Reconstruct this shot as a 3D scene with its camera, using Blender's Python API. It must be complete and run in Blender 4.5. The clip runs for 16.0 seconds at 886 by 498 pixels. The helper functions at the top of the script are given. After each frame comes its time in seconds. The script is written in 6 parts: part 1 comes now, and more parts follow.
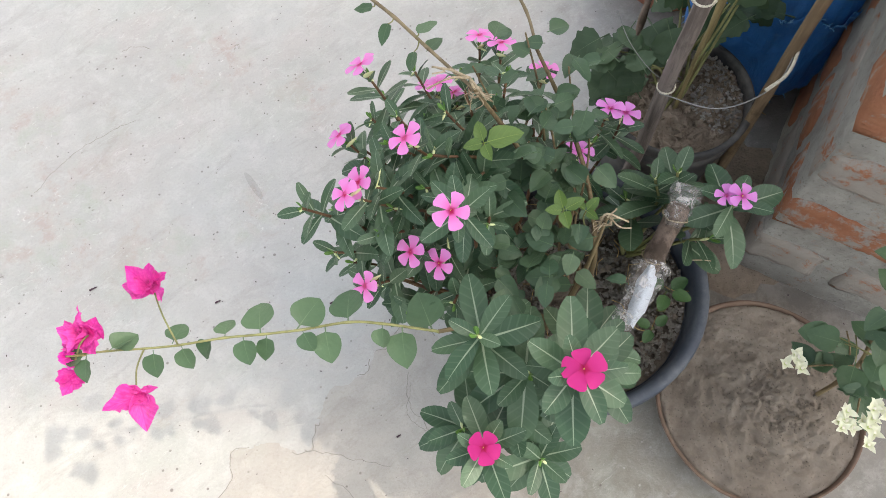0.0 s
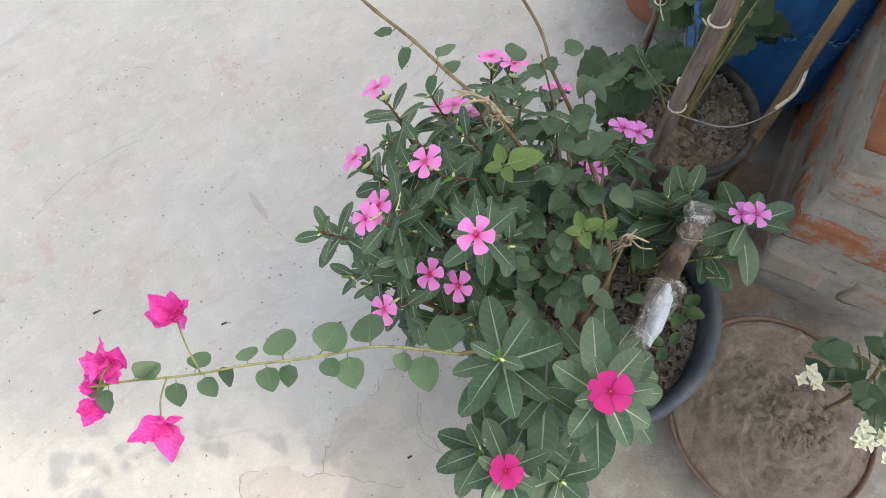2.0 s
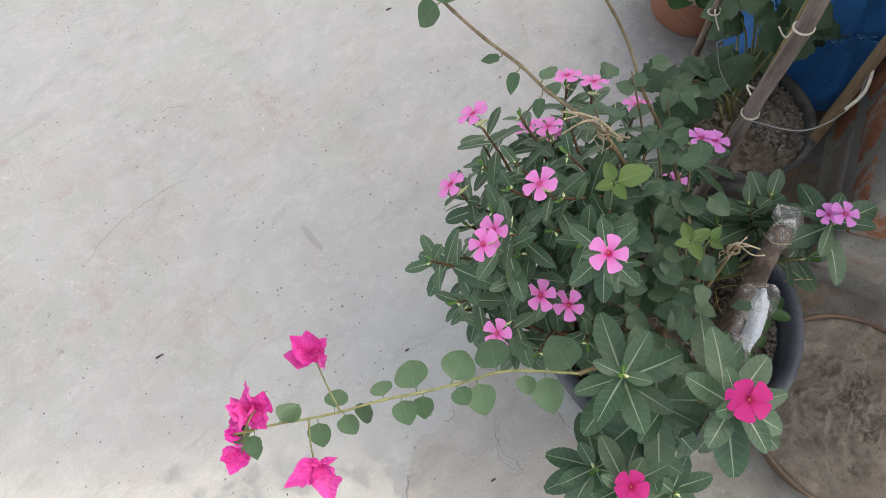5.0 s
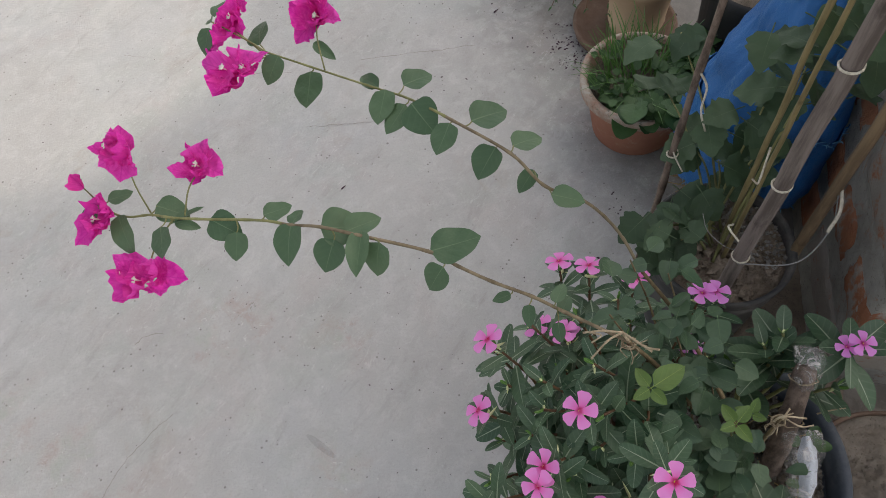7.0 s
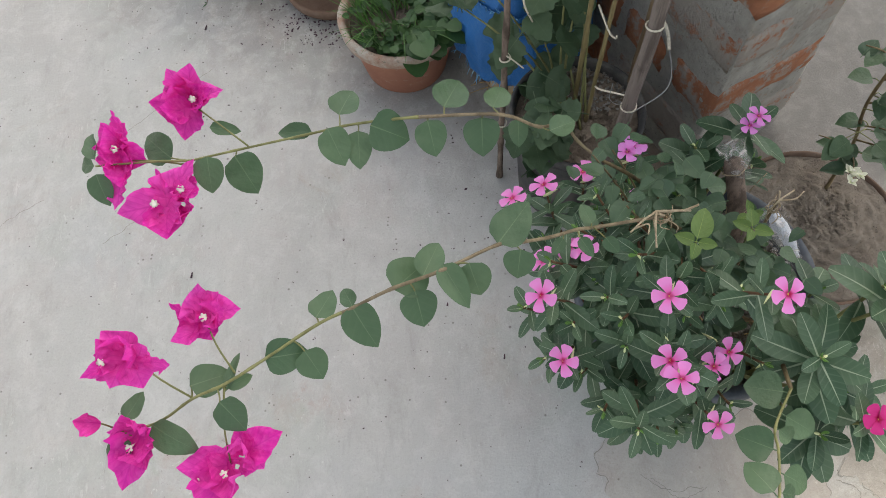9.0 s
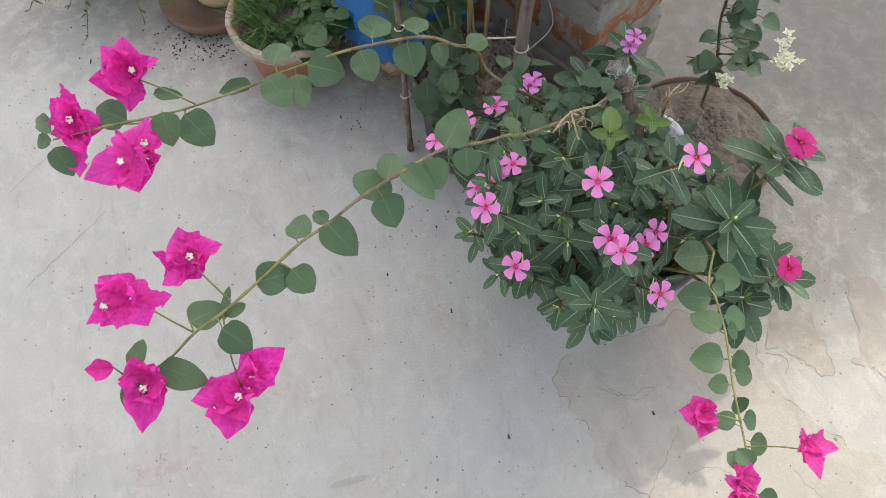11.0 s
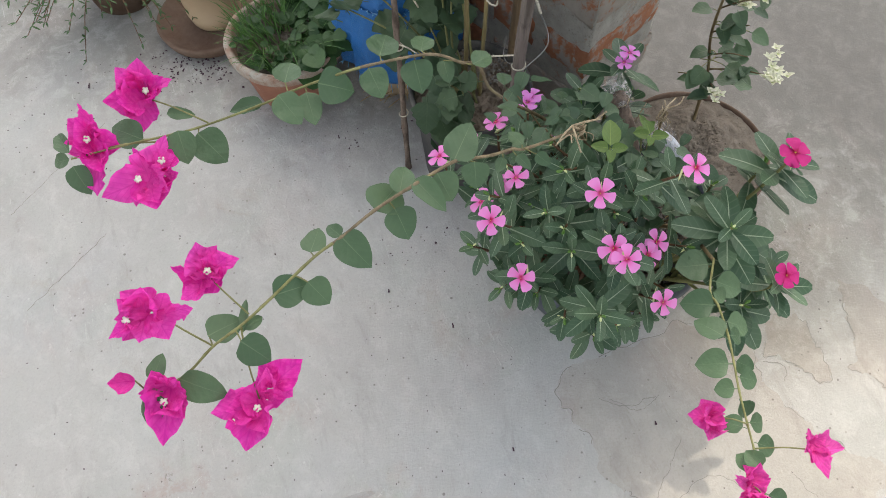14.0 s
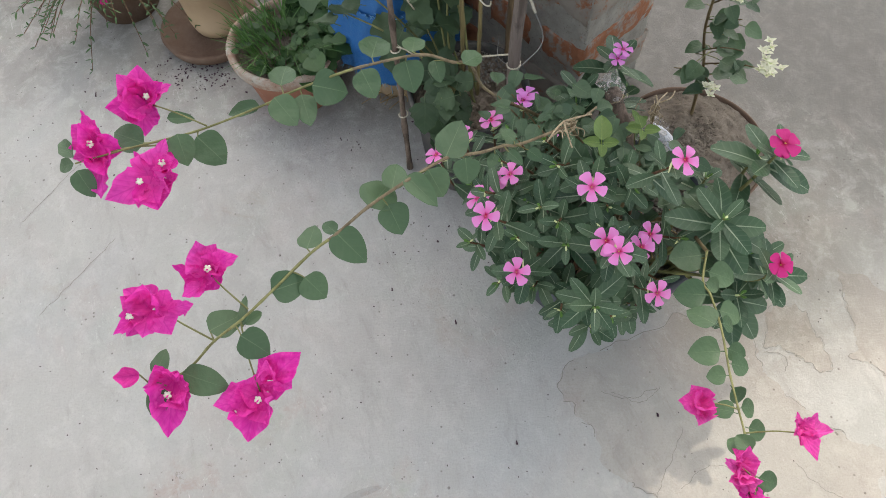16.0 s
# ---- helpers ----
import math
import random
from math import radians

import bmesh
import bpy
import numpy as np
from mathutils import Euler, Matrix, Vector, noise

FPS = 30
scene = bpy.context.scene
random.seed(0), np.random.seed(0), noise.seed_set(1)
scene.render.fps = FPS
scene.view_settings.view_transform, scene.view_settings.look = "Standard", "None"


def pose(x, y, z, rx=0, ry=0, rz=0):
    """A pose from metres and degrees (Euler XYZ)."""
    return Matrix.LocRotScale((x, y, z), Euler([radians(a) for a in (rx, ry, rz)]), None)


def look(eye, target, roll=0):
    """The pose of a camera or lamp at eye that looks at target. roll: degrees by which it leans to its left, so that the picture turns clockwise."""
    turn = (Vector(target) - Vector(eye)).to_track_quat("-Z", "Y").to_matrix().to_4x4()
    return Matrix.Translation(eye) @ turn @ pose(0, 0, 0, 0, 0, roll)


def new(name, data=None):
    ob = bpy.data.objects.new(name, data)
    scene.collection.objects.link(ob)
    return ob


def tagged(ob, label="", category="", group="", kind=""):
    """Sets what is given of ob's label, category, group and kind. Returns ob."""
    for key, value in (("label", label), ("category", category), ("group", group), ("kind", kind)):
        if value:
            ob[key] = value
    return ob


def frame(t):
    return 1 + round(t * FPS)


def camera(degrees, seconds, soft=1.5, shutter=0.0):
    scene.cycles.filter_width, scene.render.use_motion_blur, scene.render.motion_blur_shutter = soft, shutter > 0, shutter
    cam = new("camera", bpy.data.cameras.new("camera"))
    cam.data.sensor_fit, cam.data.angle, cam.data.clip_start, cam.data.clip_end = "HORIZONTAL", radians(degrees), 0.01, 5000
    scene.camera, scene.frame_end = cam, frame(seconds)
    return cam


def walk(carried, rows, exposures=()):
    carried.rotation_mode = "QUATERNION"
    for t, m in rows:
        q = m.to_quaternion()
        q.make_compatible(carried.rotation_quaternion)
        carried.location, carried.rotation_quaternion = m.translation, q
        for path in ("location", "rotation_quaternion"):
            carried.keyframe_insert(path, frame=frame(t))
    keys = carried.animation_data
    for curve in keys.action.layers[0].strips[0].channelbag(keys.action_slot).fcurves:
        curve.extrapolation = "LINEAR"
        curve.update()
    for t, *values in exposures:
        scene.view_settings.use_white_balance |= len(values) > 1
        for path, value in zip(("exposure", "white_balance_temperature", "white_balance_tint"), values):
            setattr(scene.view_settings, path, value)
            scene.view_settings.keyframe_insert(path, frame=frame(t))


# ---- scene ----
cam = camera(62.1, 16.0, 0.9)
PATH = [
    (0, (0.347, 0.425, 1.128), (0.323, 1.203, -0.715), -5.6),
    (0.5, (0.342, 0.43, 1.126), (0.334, 1.203, -0.718), -5.0),
    (1, (0.334, 0.432, 1.127), (0.325, 1.203, -0.719), -4.8),
    (1.5, (0.325, 0.433, 1.128), (0.326, 1.21, -0.715), -4.0),
    (2, (0.315, 0.438, 1.131), (0.328, 1.243, -0.7), -3.8),
    (2.5, (0.295, 0.444, 1.129), (0.313, 1.234, -0.708), -4.4),
    (3, (0.269, 0.449, 1.12), (0.332, 1.216, -0.726), -1.9),
    (3.2, (0.255, 0.45, 1.121), (0.314, 1.209, -0.728), -2.4),
    (5.3, (0.182, 0.463, 1.148), (0.261, 1.355, -0.641), -4.0),
    (5.5, (0.183, 0.477, 1.162), (0.268, 1.405, -0.608), -3.8),
    (6, (0.211, 0.537, 1.197), (0.206, 1.51, -0.55), -10.9),
    (6.5, (0.233, 0.581, 1.199), (0.219, 1.586, -0.53), -13.4),
    (7, (0.16, 0.618, 1.196), (0.409, 1.619, -0.517), -8.6),
    (7.5, (0.024, 0.648, 1.202), (0.453, 1.572, -0.519), -7.6),
    (8, (-0.035, 0.71, 1.197), (0.569, 1.552, -0.514), -5.6),
    (8.5, (-0.017, 0.805, 1.197), (0.636, 1.414, -0.593), -6.5),
    (9, (-0.015, 0.828, 1.194), (0.702, 1.326, -0.605), -6.1),
    (9.5, (-0.048, 0.855, 1.189), (0.784, 1.117, -0.61), -1.9),
    (9.7, (-0.082, 0.872, 1.199), (0.798, 1.083, -0.585), -1.5),
    (11.8, (-0.162, 0.801, 1.2), (0.701, 1.115, -0.577), -1.4),
    (12, (-0.167, 0.8, 1.199), (0.693, 1.116, -0.579), -1.3),
    (12.5, (-0.162, 0.814, 1.199), (0.72, 1.095, -0.574), -0.9),
    (13, (-0.159, 0.825, 1.204), (0.756, 1.074, -0.557), -1.0),
    (13.5, (-0.167, 0.84, 1.212), (0.764, 1.122, -0.535), -1.7),
    (14, (-0.166, 0.843, 1.209), (0.769, 1.107, -0.54), -1.3),
    (14.5, (-0.164, 0.838, 1.21), (0.775, 1.085, -0.539), -1.0),
    (15, (-0.17, 0.832, 1.208), (0.713, 1.087, -0.568), -2.3),
    (15.5, (-0.174, 0.827, 1.215), (0.724, 1.109, -0.55), -3.7),
    (16, (-0.177, 0.823, 1.222), (0.755, 1.116, -0.523), -3.9),
]
SKY, SUN = 0.19, 0.95
LIGHT = ((0, 1.40, 7450, 7), (1, 1.40, 7450, 7), (2, 1.29, 7450, 7), (3.2, 1.27, 7450, 7), (5.5, 0.95, 7450, 8), (6.5, 0.52, 7450, 8), (7, 0.53, 7450, 9), (7.5, 0.59, 7450, 9), (8, 0.62, 7450, 9), (9, 0.95, 7500, 6), (9.5, 1.15, 7500, 6), (12, 1.05, 7500, 6), (14.5, 1.07, 7500, 6), (16, 1.01, 7500, 6))
walk(cam, [(t, look(eye, target, roll)) for t, eye, target, roll in PATH], LIGHT)

# ---- world and light ----
world = bpy.data.worlds.new("world")
scene.world = world
world.use_nodes = True
wn = world.node_tree.nodes
sky = wn.new("ShaderNodeTexSky")
sky.sky_type = "NISHITA"
sky.sun_disc = False
sky.sun_elevation = radians(58)
sky.sun_rotation = radians(87)
sky.dust_density = 1.8
sky.ozone_density = 0.3
wn["Background"].inputs["Strength"].default_value = SKY
haze = wn.new("ShaderNodeHueSaturation")
haze.inputs["Saturation"].default_value = 0.55
world.node_tree.links.new(sky.outputs["Color"], haze.inputs["Color"])
world.node_tree.links.new(haze.outputs["Color"], wn["Background"].inputs["Color"])
sun = new("sun", bpy.data.lights.new("sun", "SUN"))
sun.data.energy = SUN
sun.data.angle = radians(0.8)
sun.data.color = (1.0, 0.975, 0.955)
sun.matrix_world = look((1.8, 0.55, 3.2), (1.8 - 0.305, 0.55 + 0.02, 3.2 - 0.535))


# ---- materials ----
class Mat:
    """A node material with short calls to chain its nodes."""

    def __init__(self, name, rough=0.8, spec=0.3):
        self.mat = bpy.data.materials.new(name)
        self.mat.use_nodes = True
        self.nt = self.mat.node_tree
        self.b = self.nt.nodes["Principled BSDF"]
        self.b.inputs["Roughness"].default_value = rough
        self.b.inputs["Specular IOR Level"].default_value = spec
        self.co = self.nt.nodes.new("ShaderNodeTexCoord").outputs["Object"]

    def put(self, socket, value):
        if hasattr(value, "links"):
            self.nt.links.new(value, socket)
        else:
            socket.default_value = value

    def noise(self, scale, detail=4.0, rough=0.6, co=None, dist=0.0):
        n = self.nt.nodes.new("ShaderNodeTexNoise")
        self.put(n.inputs["Vector"], co or self.co)
        n.inputs["Scale"].default_value = scale
        n.inputs["Detail"].default_value = detail
        n.inputs["Roughness"].default_value = rough
        n.inputs["Distortion"].default_value = dist
        return n.outputs["Fac"]

    def voronoi(self, scale, feature="F1", co=None):
        n = self.nt.nodes.new("ShaderNodeTexVoronoi")
        n.feature = feature
        self.put(n.inputs["Vector"], co or self.co)
        n.inputs["Scale"].default_value = scale
        return n.outputs["Distance"]

    def ramp(self, fac, *stops):
        n = self.nt.nodes.new("ShaderNodeValToRGB")
        self.put(n.inputs["Fac"], fac)
        while len(n.color_ramp.elements) < len(stops):
            n.color_ramp.elements.new(0.5)
        for e, (p, c) in zip(n.color_ramp.elements, stops):
            e.position = p
            e.color = (*c, 1) if len(c) == 3 else c
        return n.outputs["Color"]

    def step(self, fac, lo, hi):
        n = self.nt.nodes.new("ShaderNodeMapRange")
        n.interpolation_type = "SMOOTHSTEP"
        self.put(n.inputs["Value"], fac)
        n.inputs["From Min"].default_value, n.inputs["From Max"].default_value = lo, hi
        return n.outputs["Result"]

    def math(self, op, a, b=0.0, c=0.0):
        n = self.nt.nodes.new("ShaderNodeMath")
        n.operation = op
        for k, v in enumerate((a, b, c)):
            self.put(n.inputs[k], v)
        return n.outputs[0]

    def mix(self, fac, a, b, kind="MIX"):
        n = self.nt.nodes.new("ShaderNodeMix")
        n.data_type, n.blend_type = "RGBA", kind
        for k, v in ((0, fac), (6, a), (7, b)):
            if isinstance(v, tuple) and len(v) == 3:
                v = (*v, 1)
            self.put(n.inputs[k], v)
        return n.outputs[2]

    def xyz(self, co=None):
        n = self.nt.nodes.new("ShaderNodeSeparateXYZ")
        self.put(n.inputs[0], co or self.co)
        return n.outputs

    def random(self):
        return self.nt.nodes.new("ShaderNodeObjectInfo").outputs["Random"]

    def island(self):
        return self.nt.nodes.new("ShaderNodeNewGeometry").outputs["Random Per Island"]

    def scaled(self, x, y, z):
        n = self.nt.nodes.new("ShaderNodeMapping")
        self.put(n.inputs["Vector"], self.co)
        n.inputs["Scale"].default_value = (x, y, z)
        return n.outputs[0]

    def bump(self, height, strength=0.3, dist=0.01):
        n = self.nt.nodes.new("ShaderNodeBump")
        self.put(n.inputs["Height"], height)
        n.inputs["Strength"].default_value = strength
        n.inputs["Distance"].default_value = dist
        self.put(self.b.inputs["Normal"], n.outputs[0])
        return self

    def col(self, c):
        self.put(self.b.inputs["Base Color"], (*c, 1) if isinstance(c, tuple) and len(c) == 3 else c)
        return self

    def rough(self, r):
        self.put(self.b.inputs["Roughness"], r)
        return self

    def thin(self, amount):
        """Lets light shine through thin leaves and petals."""
        t = self.nt.nodes.new("ShaderNodeBsdfTranslucent")
        src = self.b.inputs["Base Color"]
        if src.links:
            self.put(t.inputs["Color"], src.links[0].from_socket)
        else:
            t.inputs["Color"].default_value = src.default_value
        m = self.nt.nodes.new("ShaderNodeMixShader")
        m.inputs[0].default_value = amount
        self.nt.links.new(self.b.outputs[0], m.inputs[1])
        self.nt.links.new(t.outputs[0], m.inputs[2])
        self.nt.links.new(m.outputs[0], self.nt.nodes["Material Output"].inputs["Surface"])
        return self


def concrete(name="concrete", tint=(0.80, 0.80, 0.80)):
    m = Mat(name, 0.85, 0.25)
    turn = m.nt.nodes.new("ShaderNodeMapping")
    m.put(turn.inputs["Vector"], m.co)
    turn.vector_type = "TEXTURE"
    turn.inputs["Rotation"].default_value = (0, 0, 0.62)
    turn.inputs["Scale"].default_value = (2.4, 0.8, 1.0)
    drag = turn.outputs[0]
    big = m.noise(1.7, 5, 0.55)
    mid = m.noise(9, 6, 0.65, dist=0.6)
    fine = m.noise(210, 3, 0.7)
    base = m.ramp(big, (0.3, (0.46, 0.445, 0.43)), (0.5, (0.525, 0.515, 0.50)), (0.62, (0.50, 0.50, 0.50)), (0.78, (0.56, 0.535, 0.50)))
    base = m.mix(m.math("MULTIPLY", m.step(mid, 0.48, 0.72), 0.45), base, (0.42, 0.405, 0.39))
    # trowel marks, dragged one way
    streak = m.noise(7, 7, 0.65, drag)
    base = m.mix(m.math("MULTIPLY", m.step(streak, 0.52, 0.7), 0.5), base, (0.63, 0.615, 0.59))
    base = m.mix(m.math("MULTIPLY", m.step(m.noise(13, 7, 0.7, drag), 0.57, 0.7), 0.45), base, (0.37, 0.345, 0.325))
    stain = m.noise(3.4, 7, 0.7, dist=1.2)
    base = m.mix(m.math("MULTIPLY", m.step(stain, 0.58, 0.66), 0.35), base, (0.44, 0.37, 0.31))
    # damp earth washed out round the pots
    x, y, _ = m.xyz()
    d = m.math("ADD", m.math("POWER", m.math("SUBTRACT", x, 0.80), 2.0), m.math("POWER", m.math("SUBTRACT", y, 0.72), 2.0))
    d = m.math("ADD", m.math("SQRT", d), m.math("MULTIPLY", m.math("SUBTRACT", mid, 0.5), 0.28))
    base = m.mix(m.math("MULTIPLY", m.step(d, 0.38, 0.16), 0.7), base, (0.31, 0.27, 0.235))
    # a first, mottled grey darkening of the floor towards greater x
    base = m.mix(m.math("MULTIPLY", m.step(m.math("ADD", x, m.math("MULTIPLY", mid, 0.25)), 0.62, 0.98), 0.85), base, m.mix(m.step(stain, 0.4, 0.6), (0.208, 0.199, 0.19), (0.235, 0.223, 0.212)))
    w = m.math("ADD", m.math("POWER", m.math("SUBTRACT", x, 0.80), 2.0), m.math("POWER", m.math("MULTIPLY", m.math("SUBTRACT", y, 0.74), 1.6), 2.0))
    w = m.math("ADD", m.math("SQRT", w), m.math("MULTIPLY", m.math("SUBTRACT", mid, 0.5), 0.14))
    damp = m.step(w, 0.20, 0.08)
    # brown dirt trodden round the basin
    e = m.math("ADD", m.math("POWER", m.math("SUBTRACT", x, 0.60), 2.0), m.math("POWER", m.math("SUBTRACT", y, 0.50), 2.0))
    e = m.math("ADD", m.math("SQRT", e), m.math("MULTIPLY", m.math("SUBTRACT", stain, 0.5), 0.35))
    base = m.mix(m.math("MULTIPLY", m.step(e, 0.30, 0.08), 0.8), base, m.mix(m.step(mid, 0.4, 0.62), (0.24, 0.22, 0.185), (0.37, 0.35, 0.305)))
    # worn patches where pale grit and dark flecks show
    worn = m.math("ADD", 0.22, m.math("MULTIPLY", m.step(m.noise(3.6, 6, 0.7, dist=1.0), 0.49, 0.59), 0.78))
    base = m.mix(m.math("MULTIPLY", worn, 0.35), base, m.mix(m.step(m.noise(6.5, 4, 0.6), 0.42, 0.58), (0.50, 0.44, 0.415), (0.45, 0.47, 0.43)))
    flake = m.step(m.noise(85, 6, 0.8, drag, 0.9), 0.55, 0.66)
    base = m.mix(m.math("MULTIPLY", m.math("MULTIPLY", flake, worn), 0.42), base, (0.76, 0.75, 0.73))
    dent = m.step(m.noise(100, 6, 0.8, drag, 1.1), 0.59, 0.70)
    base = m.mix(m.math("MULTIPLY", m.math("MULTIPLY", dent, worn), 0.6), base, (0.29, 0.27, 0.25))
    cloud = m.noise(22, 7, 0.75, dist=0.4)
    base = m.mix(m.math("MULTIPLY", m.step(cloud, 0.46, 0.66), 0.34), base, (0.66, 0.65, 0.635))
    base = m.mix(m.math("MULTIPLY", m.step(m.noise(15, 7, 0.75, drag, 0.5), 0.53, 0.68), 0.42), base, (0.38, 0.36, 0.345))
    # rubbed spots where the skim has worn to its pinkish and greenish sand, with pale flecks and pits
    spots = None
    for cx, cy, r in ((-0.33, 1.0, 0.15), (-0.14, 0.92, 0.10), (-0.53, 1.30, 0.13), (-0.44, 0.95, 0.12), (0.02, 0.99, 0.07), (-0.40, 1.20, 0.07), (0.10, 1.22, 0.07), (-0.10, 1.33, 0.10)):
        q = m.math("ADD", m.math("POWER", m.math("SUBTRACT", x, cx), 2.0), m.math("POWER", m.math("SUBTRACT", y, cy), 2.0))
        q = m.step(m.math("ADD", m.math("SQRT", q), m.math("MULTIPLY", m.math("SUBTRACT", m.noise(11, 5, 0.7, drag), 0.5), 0.24)), r, r * 0.35)
        spots = q if spots is None else m.math("MAXIMUM", spots, q)
    tone = m.ramp(m.noise(13, 5, 0.7), (0.40, (0.47, 0.385, 0.35)), (0.5, (0.52, 0.49, 0.46)), (0.60, (0.45, 0.47, 0.41)))
    base = m.mix(m.math("MULTIPLY", m.math("MULTIPLY", spots, m.step(m.noise(24, 6, 0.75, dist=0.5), 0.42, 0.58)), 0.7), base, tone)
    fleck = m.math("MULTIPLY", spots, m.step(m.noise(52, 6, 0.8, m.scaled(1.0, 1.25, 1.0), 0.9), 0.60, 0.67))
    chip = m.math("MULTIPLY", spots, m.step(m.noise(58, 6, 0.8, m.scaled(1.2, 1.0, 1.0), 1.2), 0.615, 0.68))
    base = m.mix(m.math("MULTIPLY", fleck, 0.6), base, (0.80, 0.79, 0.765))
    base = m.mix(m.math("MULTIPLY", chip, 0.7), base, (0.25, 0.225, 0.205))
    speck = m.math("MULTIPLY", m.step(m.voronoi(58), 0.15, 0.07), m.step(m.noise(17, 2), 0.52, 0.60))
    pit = m.math("MULTIPLY", m.step(m.voronoi(17), 0.055, 0.028), m.step(m.noise(7, 3), 0.47, 0.55))
    grain = m.math("MULTIPLY", m.step(m.voronoi(47), 0.12, 0.05), m.step(m.noise(12, 2), 0.56, 0.62))
    base = m.mix(m.math("MULTIPLY", m.math("MAXIMUM", speck, pit), 0.72), base, (0.17, 0.15, 0.14))
    base = m.mix(m.math("MULTIPLY", grain, 0.35), base, (0.80, 0.79, 0.77))
    base = m.mix(m.math("MULTIPLY", m.step(fine, 0.48, 0.70), 0.22), base, (0.34, 0.325, 0.31))
    base = m.mix(m.math("MULTIPLY", m.step(m.noise(330, 3, 0.8), 0.55, 0.70), 0.18), base, (0.75, 0.74, 0.72))
    base = m.mix(1.0, base, m.mix(m.step(m.math("ADD", y, m.math("MULTIPLY", m.math("SUBTRACT", stain, 0.5), 0.5)), 0.85, 0.5), (1.0, 1.0, 1.005), (1.025, 1.0, 0.965)), "MULTIPLY")
    # darker grey tone over the floor beyond the pots, along the wall
    far_tone = m.math("ADD", x, m.math("ADD", m.math("MULTIPLY", m.math("SUBTRACT", stain, 0.5), 0.5), m.math("MULTIPLY", m.math("SUBTRACT", mid, 0.5), 0.2)))
    base = m.mix(m.math("MULTIPLY", m.step(far_tone, 0.78, 1.02), 0.80), base, m.mix(m.step(cloud, 0.36, 0.66), (0.205, 0.192, 0.18), (0.245, 0.23, 0.214)))
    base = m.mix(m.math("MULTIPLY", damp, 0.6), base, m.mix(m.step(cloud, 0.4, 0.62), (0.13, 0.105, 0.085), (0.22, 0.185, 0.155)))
    base = m.mix(1.0, base, tint, "MULTIPLY")
    m.col(base)
    h = m.math("ADD", m.math("ADD", fine, m.math("MULTIPLY", mid, 1.2)), m.math("ADD", m.math("MULTIPLY", flake, worn), m.math("MULTIPLY", streak, 0.8)))
    return m.bump(m.math("SUBTRACT", m.math("ADD", h, m.math("MULTIPLY", fleck, 1.2)), m.math("ADD", m.math("MULTIPLY", dent, 0.4), m.math("MULTIPLY", chip, 1.6))), 0.42, 0.003).mat


def soil(name, dark, light, scale=1.0):
    m = Mat(name, 0.95, 0.1)
    c = m.ramp(m.math("ADD", m.math("MULTIPLY", m.noise(9 * scale, 4, 0.6), 0.55), m.math("MULTIPLY", m.noise(46 * scale, 6, 0.7), 0.45)), (0.34, dark), (0.64, light))
    c = m.mix(m.math("MULTIPLY", m.step(m.voronoi(170 * scale), 0.25, 0.08), 0.5), c, tuple(v * 0.45 for v in dark))
    m.col(c)
    return m.bump(m.noise(90 * scale, 5, 0.75), 0.9, 0.006).mat


def plastic(name, col, dusty):
    m = Mat(name, 0.5, 0.4)
    dust = m.noise(11, 6, 0.7)
    m.col(m.mix(m.math("MULTIPLY", m.step(dust, 0.4, 0.7), 0.6), col, dusty))
    m.rough(m.math("ADD", 0.42, m.math("MULTIPLY", dust, 0.4)))
    return m.bump(m.noise(140, 3), 0.15, 0.002).mat


def terracotta():
    m = Mat("terracotta", 0.9, 0.15)
    c = m.ramp(m.noise(9, 6, 0.7), (0.3, (0.27, 0.115, 0.08)), (0.62, (0.35, 0.165, 0.115)), (0.8, (0.40, 0.26, 0.19)))
    c = m.mix(m.math("MULTIPLY", m.step(m.noise(20, 6, 0.75), 0.56, 0.7), 0.5), c, (0.42, 0.36, 0.29))
    m.col(c)
    return m.bump(m.noise(120, 4), 0.3, 0.003).mat


def lichen_clay():
    m = Mat("lichen_clay", 0.95, 0.1)
    c = m.ramp(m.noise(26, 6, 0.75), (0.30, (0.28, 0.14, 0.10)), (0.46, (0.33, 0.235, 0.19)), (0.62, (0.40, 0.365, 0.325)))
    c = m.mix(m.math("MULTIPLY", m.step(m.noise(60, 5, 0.7), 0.56, 0.66), 0.6), c, (0.10, 0.11, 0.08))
    m.col(c)
    return m.bump(m.noise(90, 5), 0.6, 0.004).mat


def clay_dusty():
    m = Mat("dusty_clay", 0.95, 0.1)
    c = m.ramp(m.noise(16, 6, 0.7), (0.3, (0.115, 0.07, 0.052)), (0.6, (0.165, 0.115, 0.09)), (0.8, (0.25, 0.205, 0.17)))
    m.col(c)
    return m.bump(m.noise(90, 5), 0.5, 0.004).mat


def brick():
    m = Mat("brick", 0.92, 0.15)
    c = m.ramp(m.noise(22, 6, 0.7), (0.3, (0.29, 0.12, 0.072)), (0.55, (0.41, 0.18, 0.105)), (0.8, (0.47, 0.28, 0.19)))
    c = m.mix(m.math("MULTIPLY", m.random(), 0.35), c, (0.36, 0.13, 0.07))
    smear = m.step(m.math("ADD", m.noise(30, 8, 0.72), m.math("MULTIPLY", m.math("SUBTRACT", m.random(), 0.5), 0.30)), 0.45, 0.58)
    c = m.mix(m.math("MULTIPLY", smear, 0.9), c, m.mix(m.noise(14, 5, 0.7), (0.27, 0.253, 0.232), (0.43, 0.405, 0.373)))
    m.col(c)
    return m.bump(m.math("ADD", m.noise(70, 6, 0.78), m.math("MULTIPLY", m.noise(200, 4, 0.8), 0.6)), 1.0, 0.006).mat


